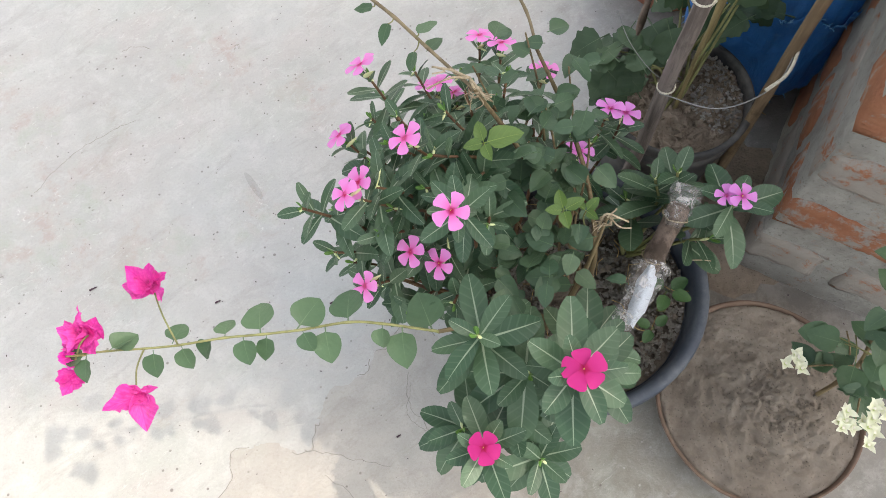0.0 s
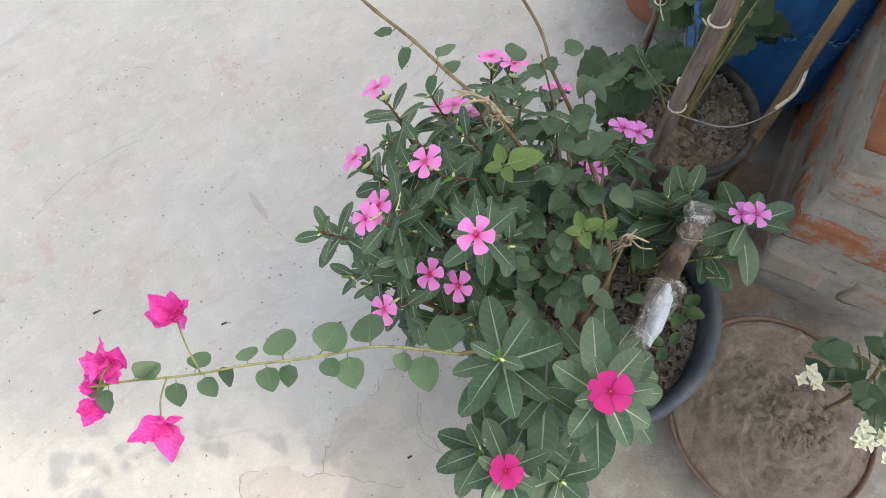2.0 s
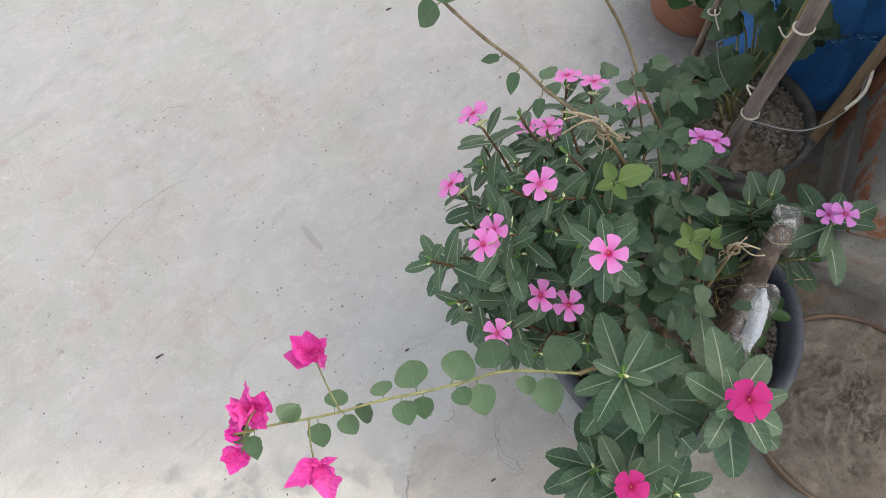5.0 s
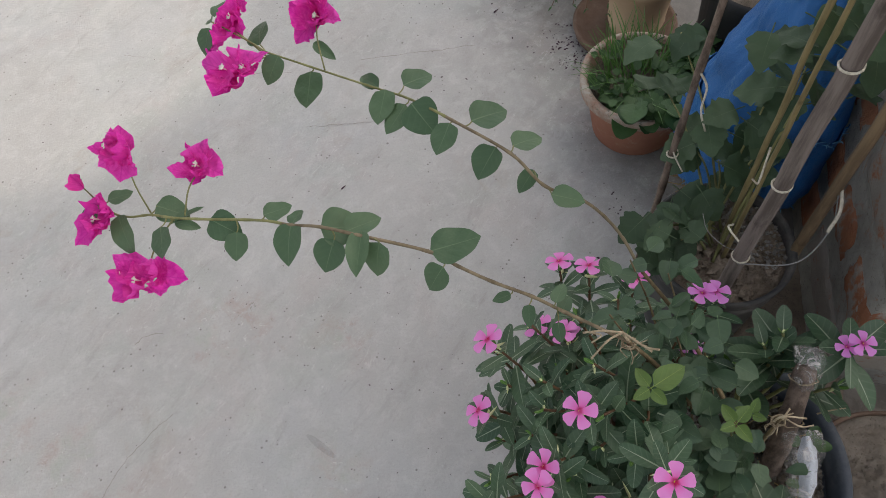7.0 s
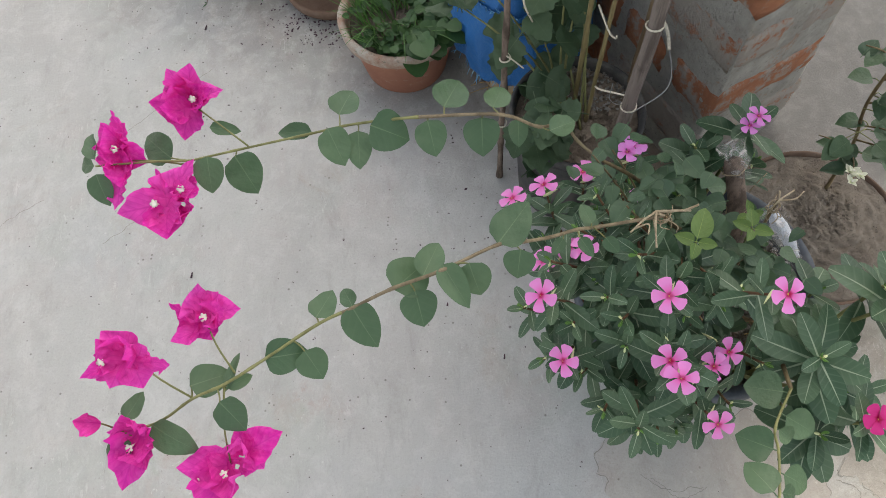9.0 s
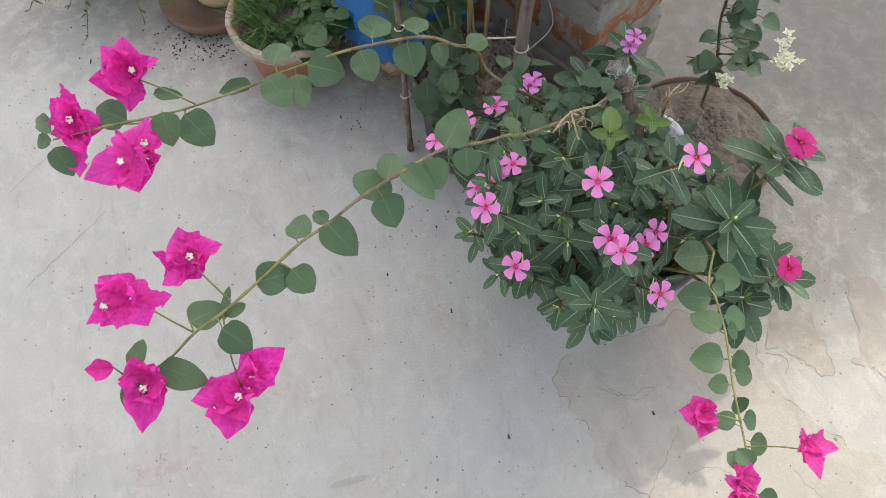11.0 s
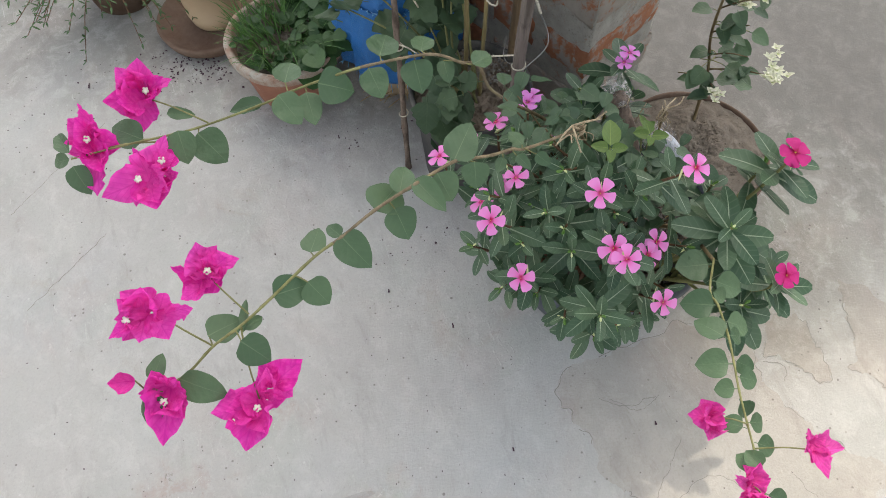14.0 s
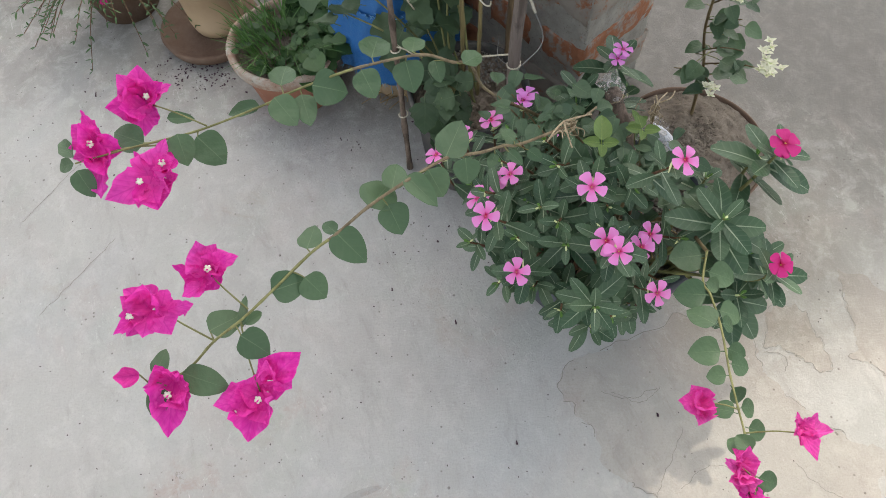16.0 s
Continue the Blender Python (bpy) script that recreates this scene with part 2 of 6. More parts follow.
def mortar():
    m = Mat("mortar", 0.95, 0.15)
    c = m.ramp(m.noise(18, 6, 0.7), (0.3, (0.29, 0.27, 0.247)), (0.5, (0.39, 0.367, 0.338)), (0.7, (0.48, 0.457, 0.427)))
    c = m.mix(m.math("MULTIPLY", m.step(m.noise(26, 7, 0.75, dist=0.5), 0.57, 0.66), 0.5), c, (0.40, 0.185, 0.105))
    c = m.mix(m.math("MULTIPLY", m.step(m.noise(150, 4, 0.8), 0.56, 0.68), 0.55), c, (0.13, 0.12, 0.11))
    m.col(c)
    return m.bump(m.math("ADD", m.noise(60, 7, 0.8), m.math("MULTIPLY", m.noise(190, 4, 0.8), 0.6)), 1.0, 0.007).mat


def leaf_mat(name, dark, light, vein, vein_width, side, rough=0.42, through_=0.22, young=None):
    """Leaves lie along local y from 0 to 1, x across; the midrib and side veins follow that."""
    m = Mat(name, rough, 0.45)
    x, y, _ = m.xyz()
    ax = m.math("ABSOLUTE", x)
    c = m.mix(m.random(), dark, light)
    c = m.mix(m.math("MULTIPLY", m.noise(3.0, 4), 0.5), c, tuple(v * 0.7 for v in dark))
    if young:
        c = m.mix(m.step(m.random(), 0.86, 0.97), c, young)
    taper = m.math("MULTIPLY", m.math("SUBTRACT", 1.08, y), vein_width)
    mid = m.step(m.math("SUBTRACT", ax, taper), 0.006, -0.004)
    wave = m.math("SINE", m.math("MULTIPLY", m.math("SUBTRACT", y, m.math("MULTIPLY", ax, 0.9)), side))
    ribs = m.math("MULTIPLY", m.step(wave, 0.6, 1.0), 0.05)
    c = m.mix(m.math("MAXIMUM", m.math("MULTIPLY", mid, 0.62), ribs), c, vein)
    m.col(c)
    m.bump(m.math("ADD", m.math("MULTIPLY", wave, 0.06), m.noise(9, 3)), 0.2, 0.004)
    return m.thin(through_).mat


def petal_mat(name, outer, inner, eye):
    m = Mat(name, 0.6, 0.2)
    y = m.xyz()[1]
    c = m.mix(m.step(y, 0.10, 0.75), inner, outer)
    c = m.mix(m.step(y, 0.30, 0.08), c, eye)
    c = m.mix(m.math("MULTIPLY", m.random(), 0.25), c, tuple(min(1, v * 1.15) for v in outer))
    m.col(c)
    m.bump(m.noise(7, 3, co=m.scaled(9, 1.2, 1)), 0.2, 0.004)
    return m.thin(0.3).mat


def bract_mat(name, low, high, vein_col, dried=0.0):
    m = Mat(name, 0.6, 0.15)
    x, y, _ = m.xyz()
    c = m.mix(m.random(), low, high)
    c = m.mix(m.math("MULTIPLY", m.step(m.noise(3.2, 4, 0.6), 0.40, 0.66), 0.4), c, tuple(min(1.0, v * 1.12 + 0.06) for v in high))
    ax = m.math("ABSOLUTE", x)
    wave = m.math("SINE", m.math("MULTIPLY", m.math("SUBTRACT", y, m.math("MULTIPLY", ax, 1.1)), 34.0))
    vein = m.math("MAXIMUM", m.math("MULTIPLY", m.step(wave, 0.7, 1.0), 0.45), m.math("MULTIPLY", m.step(ax, 0.035, 0.008), 0.8))
    c = m.mix(m.math("MULTIPLY", vein, 0.5), c, vein_col)
    if dried:
        c = m.mix(m.math("MULTIPLY", m.step(m.noise(5, 5, 0.7, dist=0.6), 0.56, 0.66), dried), c, (0.42, 0.14, 0.10))
    m.col(c)
    m.bump(m.math("ADD", m.math("MULTIPLY", wave, 0.4), m.noise(10, 3)), 0.25, 0.006)
    return m.thin(0.46).mat


def bark(name, dark, light, rough=0.85, long=(60, 60, 6)):
    m = Mat(name, rough, 0.2)
    grain = m.noise(1.0, 6, 0.7, m.scaled(*long))
    c = m.mix(m.step(grain, 0.35, 0.65), dark, light)
    c = m.mix(m.math("MULTIPLY", m.step(m.noise(30, 5), 0.58, 0.7), 0.5), c, tuple(v * 0.5 for v in dark))
    m.col(c)
    return m.bump(grain, 0.6, 0.003).mat


def tarp():
    m = Mat("blue_tarp", 0.5, 0.35)
    crease = m.noise(20, 6, 0.75, dist=1.4)
    c = m.mix(m.noise(8, 6, 0.7), (0.008, 0.085, 0.27), (0.022, 0.15, 0.41))
    c = m.mix(m.math("MULTIPLY", m.step(m.noise(30, 6, 0.7), 0.58, 0.70), 0.35), c, (0.13, 0.27, 0.45))
    c = m.mix(m.math("MULTIPLY", m.step(m.noise(11, 6, 0.7, dist=0.8), 0.55, 0.68), 0.4), c, (0.012, 0.055, 0.15))
    m.col(c)
    return m.bump(crease, 0.5, 0.012).mat


def clear_plastic():
    m = Mat("clear_plastic", 0.13, 0.8)
    crease = m.noise(48, 6, 0.72, dist=0.8)
    m.col(m.mix(crease, (0.40, 0.37, 0.36), (0.72, 0.70, 0.70)))
    m.put(m.b.inputs["Alpha"], m.math("ADD", 0.07, m.math("MULTIPLY", m.step(crease, 0.47, 0.68), 0.62)))
    return m.bump(m.noise(42, 4, 0.6, dist=1.2), 0.9, 0.008).mat


BARE = concrete("bare_concrete", (0.75, 0.718, 0.692))
SMUDGE = concrete("smudged_concrete", (0.68, 0.69, 0.685))
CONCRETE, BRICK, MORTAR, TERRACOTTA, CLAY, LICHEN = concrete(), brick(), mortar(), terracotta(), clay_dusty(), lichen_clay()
DARK_SOIL = soil("dark_soil", (0.075, 0.062, 0.052), (0.21, 0.175, 0.145))
PALE_SOIL = soil("pale_soil", (0.132, 0.107, 0.088), (0.242, 0.208, 0.176))
BROWN_SOIL = soil("brown_soil", (0.15, 0.118, 0.092), (0.31, 0.25, 0.20))
GRIT = soil("grit", (0.085, 0.076, 0.068), (0.25, 0.23, 0.21), 2.0)
BLUE_PLASTIC = plastic("slate_plastic", (0.04, 0.05, 0.07), (0.15, 0.158, 0.172))
BLACK_PLASTIC = plastic("black_plastic", (0.034, 0.034, 0.037), (0.19, 0.175, 0.16))
GAP_BLACK = plastic("gap_black", (0.012, 0.012, 0.014), (0.04, 0.038, 0.036))
CREAM = plastic("cream_plastic", (0.40, 0.29, 0.19), (0.33, 0.24, 0.16))
VINCA_LEAF = leaf_mat("periwinkle_leaf", (0.044, 0.098, 0.054), (0.118, 0.196, 0.112), (0.45, 0.54, 0.40), 0.017, 44.0, 0.36, 0.32)
VINCA_BUD_LEAF = leaf_mat("young_periwinkle_leaf", (0.09, 0.22, 0.04), (0.14, 0.30, 0.06), (0.35, 0.48, 0.2), 0.03, 40.0)
BOUG_LEAF = leaf_mat("bougainvillea_leaf", (0.058, 0.116, 0.058), (0.106, 0.178, 0.092), (0.14, 0.21, 0.115), 0.014, 30.0, 0.45, 0.25)
DARK_LEAF = leaf_mat("dark_bougainvillea_leaf", (0.052, 0.104, 0.060), (0.102, 0.166, 0.091), (0.125, 0.205, 0.10), 0.014, 30.0, 0.45, 0.3)
LIME_LEAF = leaf_mat("lime_young_leaf", (0.10, 0.185, 0.045), (0.165, 0.26, 0.07), (0.32, 0.45, 0.10), 0.014, 30.0, 0.45, 0.35)
VINE_LEAF = leaf_mat("vine_leaf", (0.033, 0.068, 0.033), (0.070, 0.120, 0.058), (0.13, 0.18, 0.10), 0.010, 22.0, 0.6, 0.22)
WEED_LEAF = leaf_mat("weed_leaf", (0.030, 0.080, 0.026), (0.06, 0.135, 0.04), (0.09, 0.17, 0.06), 0.012, 30.0, 0.5, 0.25)
GRASS_BLADE = leaf_mat("grass_blade", (0.05, 0.14, 0.03), (0.10, 0.22, 0.05), (0.13, 0.26, 0.07), 0.012, 30.0, 0.5, 0.3)
PINK = petal_mat("pink_petal", (0.82, 0.275, 0.66), (0.80, 0.13, 0.48), (0.50, 0.006, 0.08))
MAUVE = petal_mat("mauve_petal", (0.72, 0.27, 0.68), (0.66, 0.14, 0.52), (0.36, 0.006, 0.12))
ROSE = petal_mat("rose_petal", (0.54, 0.028, 0.21), (0.48, 0.016, 0.16), (0.32, 0.003, 0.04))
WHITE_PETAL = petal_mat("white_bract", (0.80, 0.80, 0.66), (0.72, 0.74, 0.52), (0.45, 0.53, 0.2))
BRACT = bract_mat("bract", (0.80, 0.030, 0.42), (0.88, 0.085, 0.53), (0.66, 0.016, 0.34))
OLD_BRACT = bract_mat("old_bract", (0.72, 0.040, 0.36), (0.80, 0.11, 0.47), (0.56, 0.018, 0.26), 0.3)
EYE_YELLOW = Mat("flower_eye", 0.6).col((0.55, 0.42, 0.06)).mat
TUBE_WHITE = Mat("flower_tube", 0.6).col((0.80, 0.76, 0.66)).mat
BUD_GREEN = Mat("bud", 0.5).col((0.62, 0.66, 0.36)).mat
STEM_GREEN = bark("green_stem", (0.145, 0.145, 0.062), (0.235, 0.235, 0.105), 0.6)
STEM_BROWN = bark("brown_stem", (0.10, 0.07, 0.04), (0.21, 0.16, 0.09), 0.7)
STEM_TAN = bark("tan_stem", (0.13, 0.10, 0.065), (0.24, 0.19, 0.125), 0.7)
STEM_RED = bark("reddish_stem", (0.09, 0.045, 0.03), (0.17, 0.10, 0.055), 0.6)
GREY_WOOD = bark("grey_wood", (0.09, 0.071, 0.064), (0.185, 0.153, 0.14), 0.85, (90, 90, 9))
DARK_BARK = bark("dark_bark", (0.075, 0.055, 0.045), (0.20, 0.15, 0.125), 0.85, (70, 70, 25))
BAMBOO = bark("bamboo", (0.14, 0.11, 0.055), (0.24, 0.19, 0.095), 0.55, (90, 90, 9))
BROWN_BAMBOO = bark("brown_bamboo", (0.125, 0.085, 0.055), (0.23, 0.16, 0.10), 0.5, (90, 90, 9))
TWINE = bark("twine", (0.22, 0.17, 0.11), (0.38, 0.31, 0.22), 0.9, (300, 300, 60))
STRING = bark("pale_string", (0.42, 0.38, 0.31), (0.62, 0.57, 0.48), 0.9, (300, 300, 60))
PALE_TWIG = bark("dry_twig", (0.27, 0.21, 0.14), (0.46, 0.38, 0.27), 0.8, (120, 120, 40))
WIRE = Mat("wire", 0.5).col((0.20, 0.20, 0.20)).mat
TARP = tarp()
FRAY = bark("frayed_tarp", (0.05, 0.25, 0.50), (0.22, 0.42, 0.60), 0.6, (200, 200, 40))
STRAW = bark("straw", (0.30, 0.20, 0.09), (0.48, 0.35, 0.17), 0.8)
CLEAR = clear_plastic()
PAPER = Mat("milky_plastic", 0.3, 0.5).col((0.42, 0.45, 0.51)).mat
PEBBLE = soil("pebble", (0.14, 0.128, 0.118), (0.34, 0.315, 0.29), 1.5)
PURPLE_CRUMB = Mat("dry_seed", 0.9).col((0.06, 0.03, 0.045)).mat

# ---- building helpers ----
from mathutils import geometry

RNG = random.Random(7)
POSE = {}
UP = Vector((0, 0, 1))


def rnd(a, b):
    return RNG.uniform(a, b)


def mesh(name, verts, faces, mat, smooth=True):
    me = bpy.data.meshes.new(name)
    me.from_pydata([tuple(v) for v in verts], [], faces)
    me.materials.append(mat)
    me.polygons.foreach_set("use_smooth", [smooth] * len(me.polygons))
    me.update()
    return me


def thing(name, at, label, category, group="", kind=""):
    ob = new(name)
    ob.empty_display_size = 0.02
    ob.location = at
    POSE[ob.name] = Matrix.Translation(at)
    return tagged(ob, label, category, group, kind)


def part(name, me, parent, m=None, label=""):
    """One mesh under a thing or a part, at the pose m of the world."""
    ob = new(name, me)
    m = m or Matrix.Identity(4)
    ob.parent = parent
    ob.matrix_parent_inverse = POSE[parent.name].inverted()
    ob.matrix_basis = m
    POSE[ob.name] = m
    if label:
        ob["label"] = label
    return ob


def aim(base, ahead, normal, size, wide=1.0):
    """A pose with local y along ahead, z near normal, scaled."""
    y = Vector(ahead).normalized()
    x = y.cross(Vector(normal))
    if x.length < 1e-4:
        x = y.cross(Vector((1, 0.1, 0)))
    x.normalize()
    z = x.cross(y)
    m = Matrix((x * size * wide, y * size, z * size)).transposed().to_4x4()
    m.translation = Vector(base)
    return m


def spline(points, n=6):
    """Catmull-Rom through points."""
    p = [Vector(q) for q in points]
    p = [p[0] * 2 - p[1]] + p + [p[-1] * 2 - p[-2]]
    out = []
    for i in range(1, len(p) - 2):
        for k in range(n):
            t = k / n
            a, b, c, d = p[i - 1], p[i], p[i + 1], p[i + 2]
            out.append(0.5 * (2 * b + (c - a) * t + (2 * a - 5 * b + 4 * c - d) * t * t + (3 * b - a - 3 * c + d) * t ** 3))
    return out + [p[-2]]


def tube(name, points, r0, r1, mat, sides=6, knots=0.0, every=4):
    """A tapered stem along points, with swollen nodes where knots is set."""
    pts = [Vector(p) for p in points]
    verts, faces, n = [], [], len(pts)
    side = None
    for i, p in enumerate(pts):
        d = (pts[min(i + 1, n - 1)] - pts[max(i - 1, 0)]).normalized()
        if side is None:
            side = d.orthogonal().normalized()
        side = (side - d * side.dot(d)).normalized()
        other = d.cross(side)
        r = r0 + (r1 - r0) * i / max(1, n - 1)
        if knots and i % every == 0:
            r *= 1 + knots
        for k in range(sides):
            a = 2 * math.pi * k / sides
            verts.append(p + (side * math.cos(a) + other * math.sin(a)) * r)
    for i in range(n - 1):
        for k in range(sides):
            a, b = i * sides + k, i * sides + (k + 1) % sides
            faces.append((a, b, b + sides, a + sides))
    faces.append(tuple(range(sides))[::-1])
    faces.append(tuple((n - 1) * sides + k for k in range(sides)))
    return mesh(name, verts, faces, mat)


def lathe(name, profile, mat, sides=48, wobble=0.0, smooth=True):
    """A turned shape from (radius, height) pairs."""
    verts, faces = [], []
    for i, (r, z) in enumerate(profile):
        for k in range(sides):
            a = 2 * math.pi * k / sides
            w = 1 + wobble * noise.noise((math.cos(a) * 1.5, math.sin(a) * 1.5, z * 9 + i * 0.3))
            verts.append((r * w * math.cos(a), r * w * math.sin(a), z))
    for i in range(len(profile) - 1):
        for k in range(sides):
            a, b = i * sides + k, i * sides + (k + 1) % sides
            faces.append((a, b, b + sides, a + sides))
    return mesh(name, verts, faces, mat, smooth)


def ground_disc(name, r, height, mat, rings=22, sides=56, rough=0.006, seed=0.0):
    """A lumpy round bed of soil."""
    verts, faces = [(0, 0, height)], []
    for i in range(1, rings + 1):
        q = r * i / rings
        for k in range(sides):
            a = 2 * math.pi * k / sides
            x, y = q * math.cos(a), q * math.sin(a)
            z = height + rough * (noise.fractal((x * 30, y * 30, seed), 0.8, 2.1, 4)) + rough * 0.8 * noise.noise((x * 130, y * 130, seed))
            verts.append((x, y, z if i < rings else height - 0.004))
    for k in range(sides):
        faces.append((0, 1 + k, 1 + (k + 1) % sides))
    for i in range(rings - 1):
        for k in range(sides):
            a, b = 1 + i * sides + k, 1 + i * sides + (k + 1) % sides
            faces.append((a, a + sides, b + sides, b))
    return mesh(name, verts, faces, mat)


def leaf_mesh(name, width, mat, n=8, fold=0.25, droop=0.15, ripple=0.0, stalk=0.0, skew=0.0, cup=False):
    """A leaf one long in y: width(t) is its half width; folded along the midrib, drooping to the tip."""
    verts, faces = [], []
    across = (-1, -0.55, 0, 0.55, 1)
    for i in range(n + 1):
        t = i / n
        w = max(width(t), 0.004)
        for s in across:
            x = s * w + skew * math.sin(math.pi * t) * 0.5
            z = fold * (s * s if cup else abs(s)) * w - droop * t * t + ripple * abs(s) * math.sin(t * 11 + s * 1.7) * w
            verts.append((x, stalk + t, z))
    for i in range(n):
        for k in range(4):
            a = i * 5 + k
            faces.append((a, a + 1, a + 6, a + 5))
    if stalk:
        k0 = len(verts)
        for y in (0, stalk + 0.04):
            for x, z in ((-0.02, 0), (0.02, 0), (0, 0.025), (0, -0.03)):
                verts.append((x, y, z - 0.01))
        for a, b in ((0, 2), (2, 1), (1, 3), (3, 0)):
            faces.append((k0 + a, k0 + b, k0 + b + 4, k0 + a + 4))
    return mesh(name, verts, faces, mat)


def w_vinca(t):
    return 0.200 * math.sin(math.pi * min(1, t ** 0.9 * 0.95 + 0.025)) ** 0.66 * (0.55 + 0.78 * t)


def w_heart(t):
    if t < 0.34:
        return 0.45 * math.sqrt(max(0.0, 1 - ((0.34 - t) / 0.34) ** 2)) ** 0.9
    return 0.45 * math.cos(math.pi / 2 * (t - 0.34) / 0.66) ** 0.68 * (1 - 0.35 * max(0.0, t - 0.86) / 0.14)


def w_lobed(t):
    return (0.52 * math.sin(math.pi * min(1.0, 0.04 + 0.96 * t ** 0.62)) ** 0.75) * (1 + 0.09 * math.cos(t * 26.0)) + 0.004


def w_round(t):
    return 0.46 * math.sin(math.pi * (t ** 0.8 * 0.93 + 0.04)) ** 0.6


def bract_mesh(seed, cup, curl, wave, slim, mat):
    """A papery bract one long in y: cupped, its tip drawn out and curled, its edges crinkled."""
    verts, faces, n, across = [], [], 13, 9
    for i in range(n + 1):
        t = i / n
        w = max(0.5 * slim * math.sin(math.pi * min(1.0, 0.05 + 0.95 * t) ** 0.85) ** 0.72 * (1 - 0.45 * max(0.0, t - 0.55) / 0.45), 0.004)
        for k in range(across):
            q = 2 * k / (across - 1) - 1
            edge = abs(q) ** 1.6
            x = q * w * (1 + 0.10 * noise.noise((t * 5, q * 2, seed)))
            z = cup * q * q * w + curl * (t * t - 0.25 * t) + wave * edge * w * noise.noise((t * 7 + seed * 3, q * 1.5, seed)) + 0.05 * noise.noise((t * 4, q * 2.5, seed + 5)) * math.sin(math.pi * t)
            verts.append((x + 0.06 * t * t * math.sin(seed * 2.3), t, z))
    for i in range(n):
        for k in range(across - 1):
            a = i * across + k
            faces.append((a, a + 1, a + across + 1, a + across))
    return mesh("bract", verts, faces, mat)


def w_petal(t):
    return 0.05 + 0.40 * t ** 0.95 * (1 if t < 0.78 else math.sqrt(max(0.1, 1 - ((t - 0.78) / 0.235) ** 2)))


def w_broad(t):
    return 0.08 + 0.50 * t ** 0.8 * (1 if t < 0.7 else math.sqrt(max(0.12, 1 - ((t - 0.7) / 0.32) ** 2)))


def w_star(t):
    return 0.30 * math.sin(math.pi * t ** 0.75) ** 0.9


def w_lance(t):
    return 0.13 * math.sin(math.pi * t ** 0.8) ** 0.9


def w_blade(t):
    return 0.03 * (1 - t) ** 0.6 + 0.004


VINCA = [leaf_mesh("leaf", w_vinca, VINCA_LEAF, 9, f, d, r) for f, d, r in ((0.22, 0.10, 0), (0.3, 0.2, 0.03), (0.15, 0.05, 0.03), (0.35, 0.28, 0))]
VINCA_TINY = [leaf_mesh("leaf", w_vinca, VINCA_BUD_LEAF, 6, 0.5, -0.1)]
BOUG = [leaf_mesh("leaf", w_heart, BOUG_LEAF, 10, f, d, r, 0.16) for f, d, r in ((0.22, 0.16, 0.05), (0.32, 0.22, 0.07), (0.16, -0.08, 0.09), (0.65, 0.18, 0.06), (0.2, 0.3, 0.06))]
DARKB = [leaf_mesh("leaf", lambda t: 0.86 * w_heart(t ** 0.88), DARK_LEAF, 9, f, d, r, 0.12) for f, d, r in ((0.2, 0.12, 0.06), (0.4, 0.22, 0.08), (0.12, -0.05, 0.07), (0.6, 0.15, 0.05))]
LIME = [leaf_mesh("leaf", w_heart, LIME_LEAF, 8, 0.3, 0.08, 0.05, 0.1)]
VINE = [leaf_mesh("leaf", w_lobed, VINE_LEAF, 22, f, d, 0.14, 0.3) for f, d in ((0.12, 0.1), (0.25, 0.25), (0.05, 0.35))]
WEED = [leaf_mesh("leaf", w_round, WEED_LEAF, 7, 0.2, 0.1, 0.05, 0.3)]
GRASS = [leaf_mesh("blade", w_blade, GRASS_BLADE, 8, 0.3, d) for d in (0.35, 0.75, 0.2)]
NEEDLE = [leaf_mesh("leaf", w_lance, WEED_LEAF, 4, 0.2, 0.05)]
PETALS = {k: leaf_mesh("petal", w, m, 10, 0.10, 0.12, 0.06, 0, s) for k, m, w, s in (("pink", PINK, w_petal, 0.10), ("mauve", MAUVE, w_petal, 0.08), ("rose", ROSE, w_broad, 0.05))}
BRACT_SHAPES = ((1, 0.55, 0.22, 0.75, 1.0), (2, 0.35, -0.12, 0.9, 1.04), (3, 0.8, 0.34, 0.6, 0.96), (4, 0.4, -0.22, 0.9, 1.0), (5, 0.6, 0.08, 1.0, 1.02), (6, 0.2, 0.18, 0.8, 0.98))
BRACTS = [bract_mesh(*k, BRACT) for k in BRACT_SHAPES]
OLD_BRACTS = [bract_mesh(*k, OLD_BRACT) for k in BRACT_SHAPES]
BLADES = [leaf_mesh("leaf", w_heart, BOUG_LEAF, 12, f, d, r) for f, d, r in ((0.12, 0.10, 0.05), (0.22, 0.16, 0.07), (0.06, -0.06, 0.08), (0.30, 0.10, 0.06), (0.16, 0.22, 0.06))]
WHITES = [leaf_mesh("bract", w_star, WHITE_PETAL, 6, 0.4, 0.15, 0.15)]
EYE = lathe("eye", [(0.075, 0.0), (0.055, 0.02), (0.0, 0.025)], EYE_YELLOW, 8)
TUBE = lathe("tube", [(0.04, -0.55), (0.05, -0.1), (0.06, 0.0)], TUBE_WHITE, 6)
STAR = lathe("star", [(0.0, 0.0), (0.05, 0.3), (0.06, 0.55), (0.24, 0.64), (0.06, 0.58), (0.0, 0.56)], TUBE_WHITE, 30)
for vert in STAR.vertices:
    # five rounded lobes round the mouth
    if vert.co.z > 0.6:
        lobe = 0.62 + 0.38 * abs(math.cos(2.5 * math.atan2(vert.co.y, vert.co.x))) ** 0.6
        vert.co.x, vert.co.y = vert.co.x * lobe, vert.co.y * lobe
BRACT_TUBE = lathe("bud_tube", [(0.0, 0.0), (0.045, 0.2), (0.035, 0.6), (0.06, 0.85), (0.0, 1.0)], BRACT, 7)
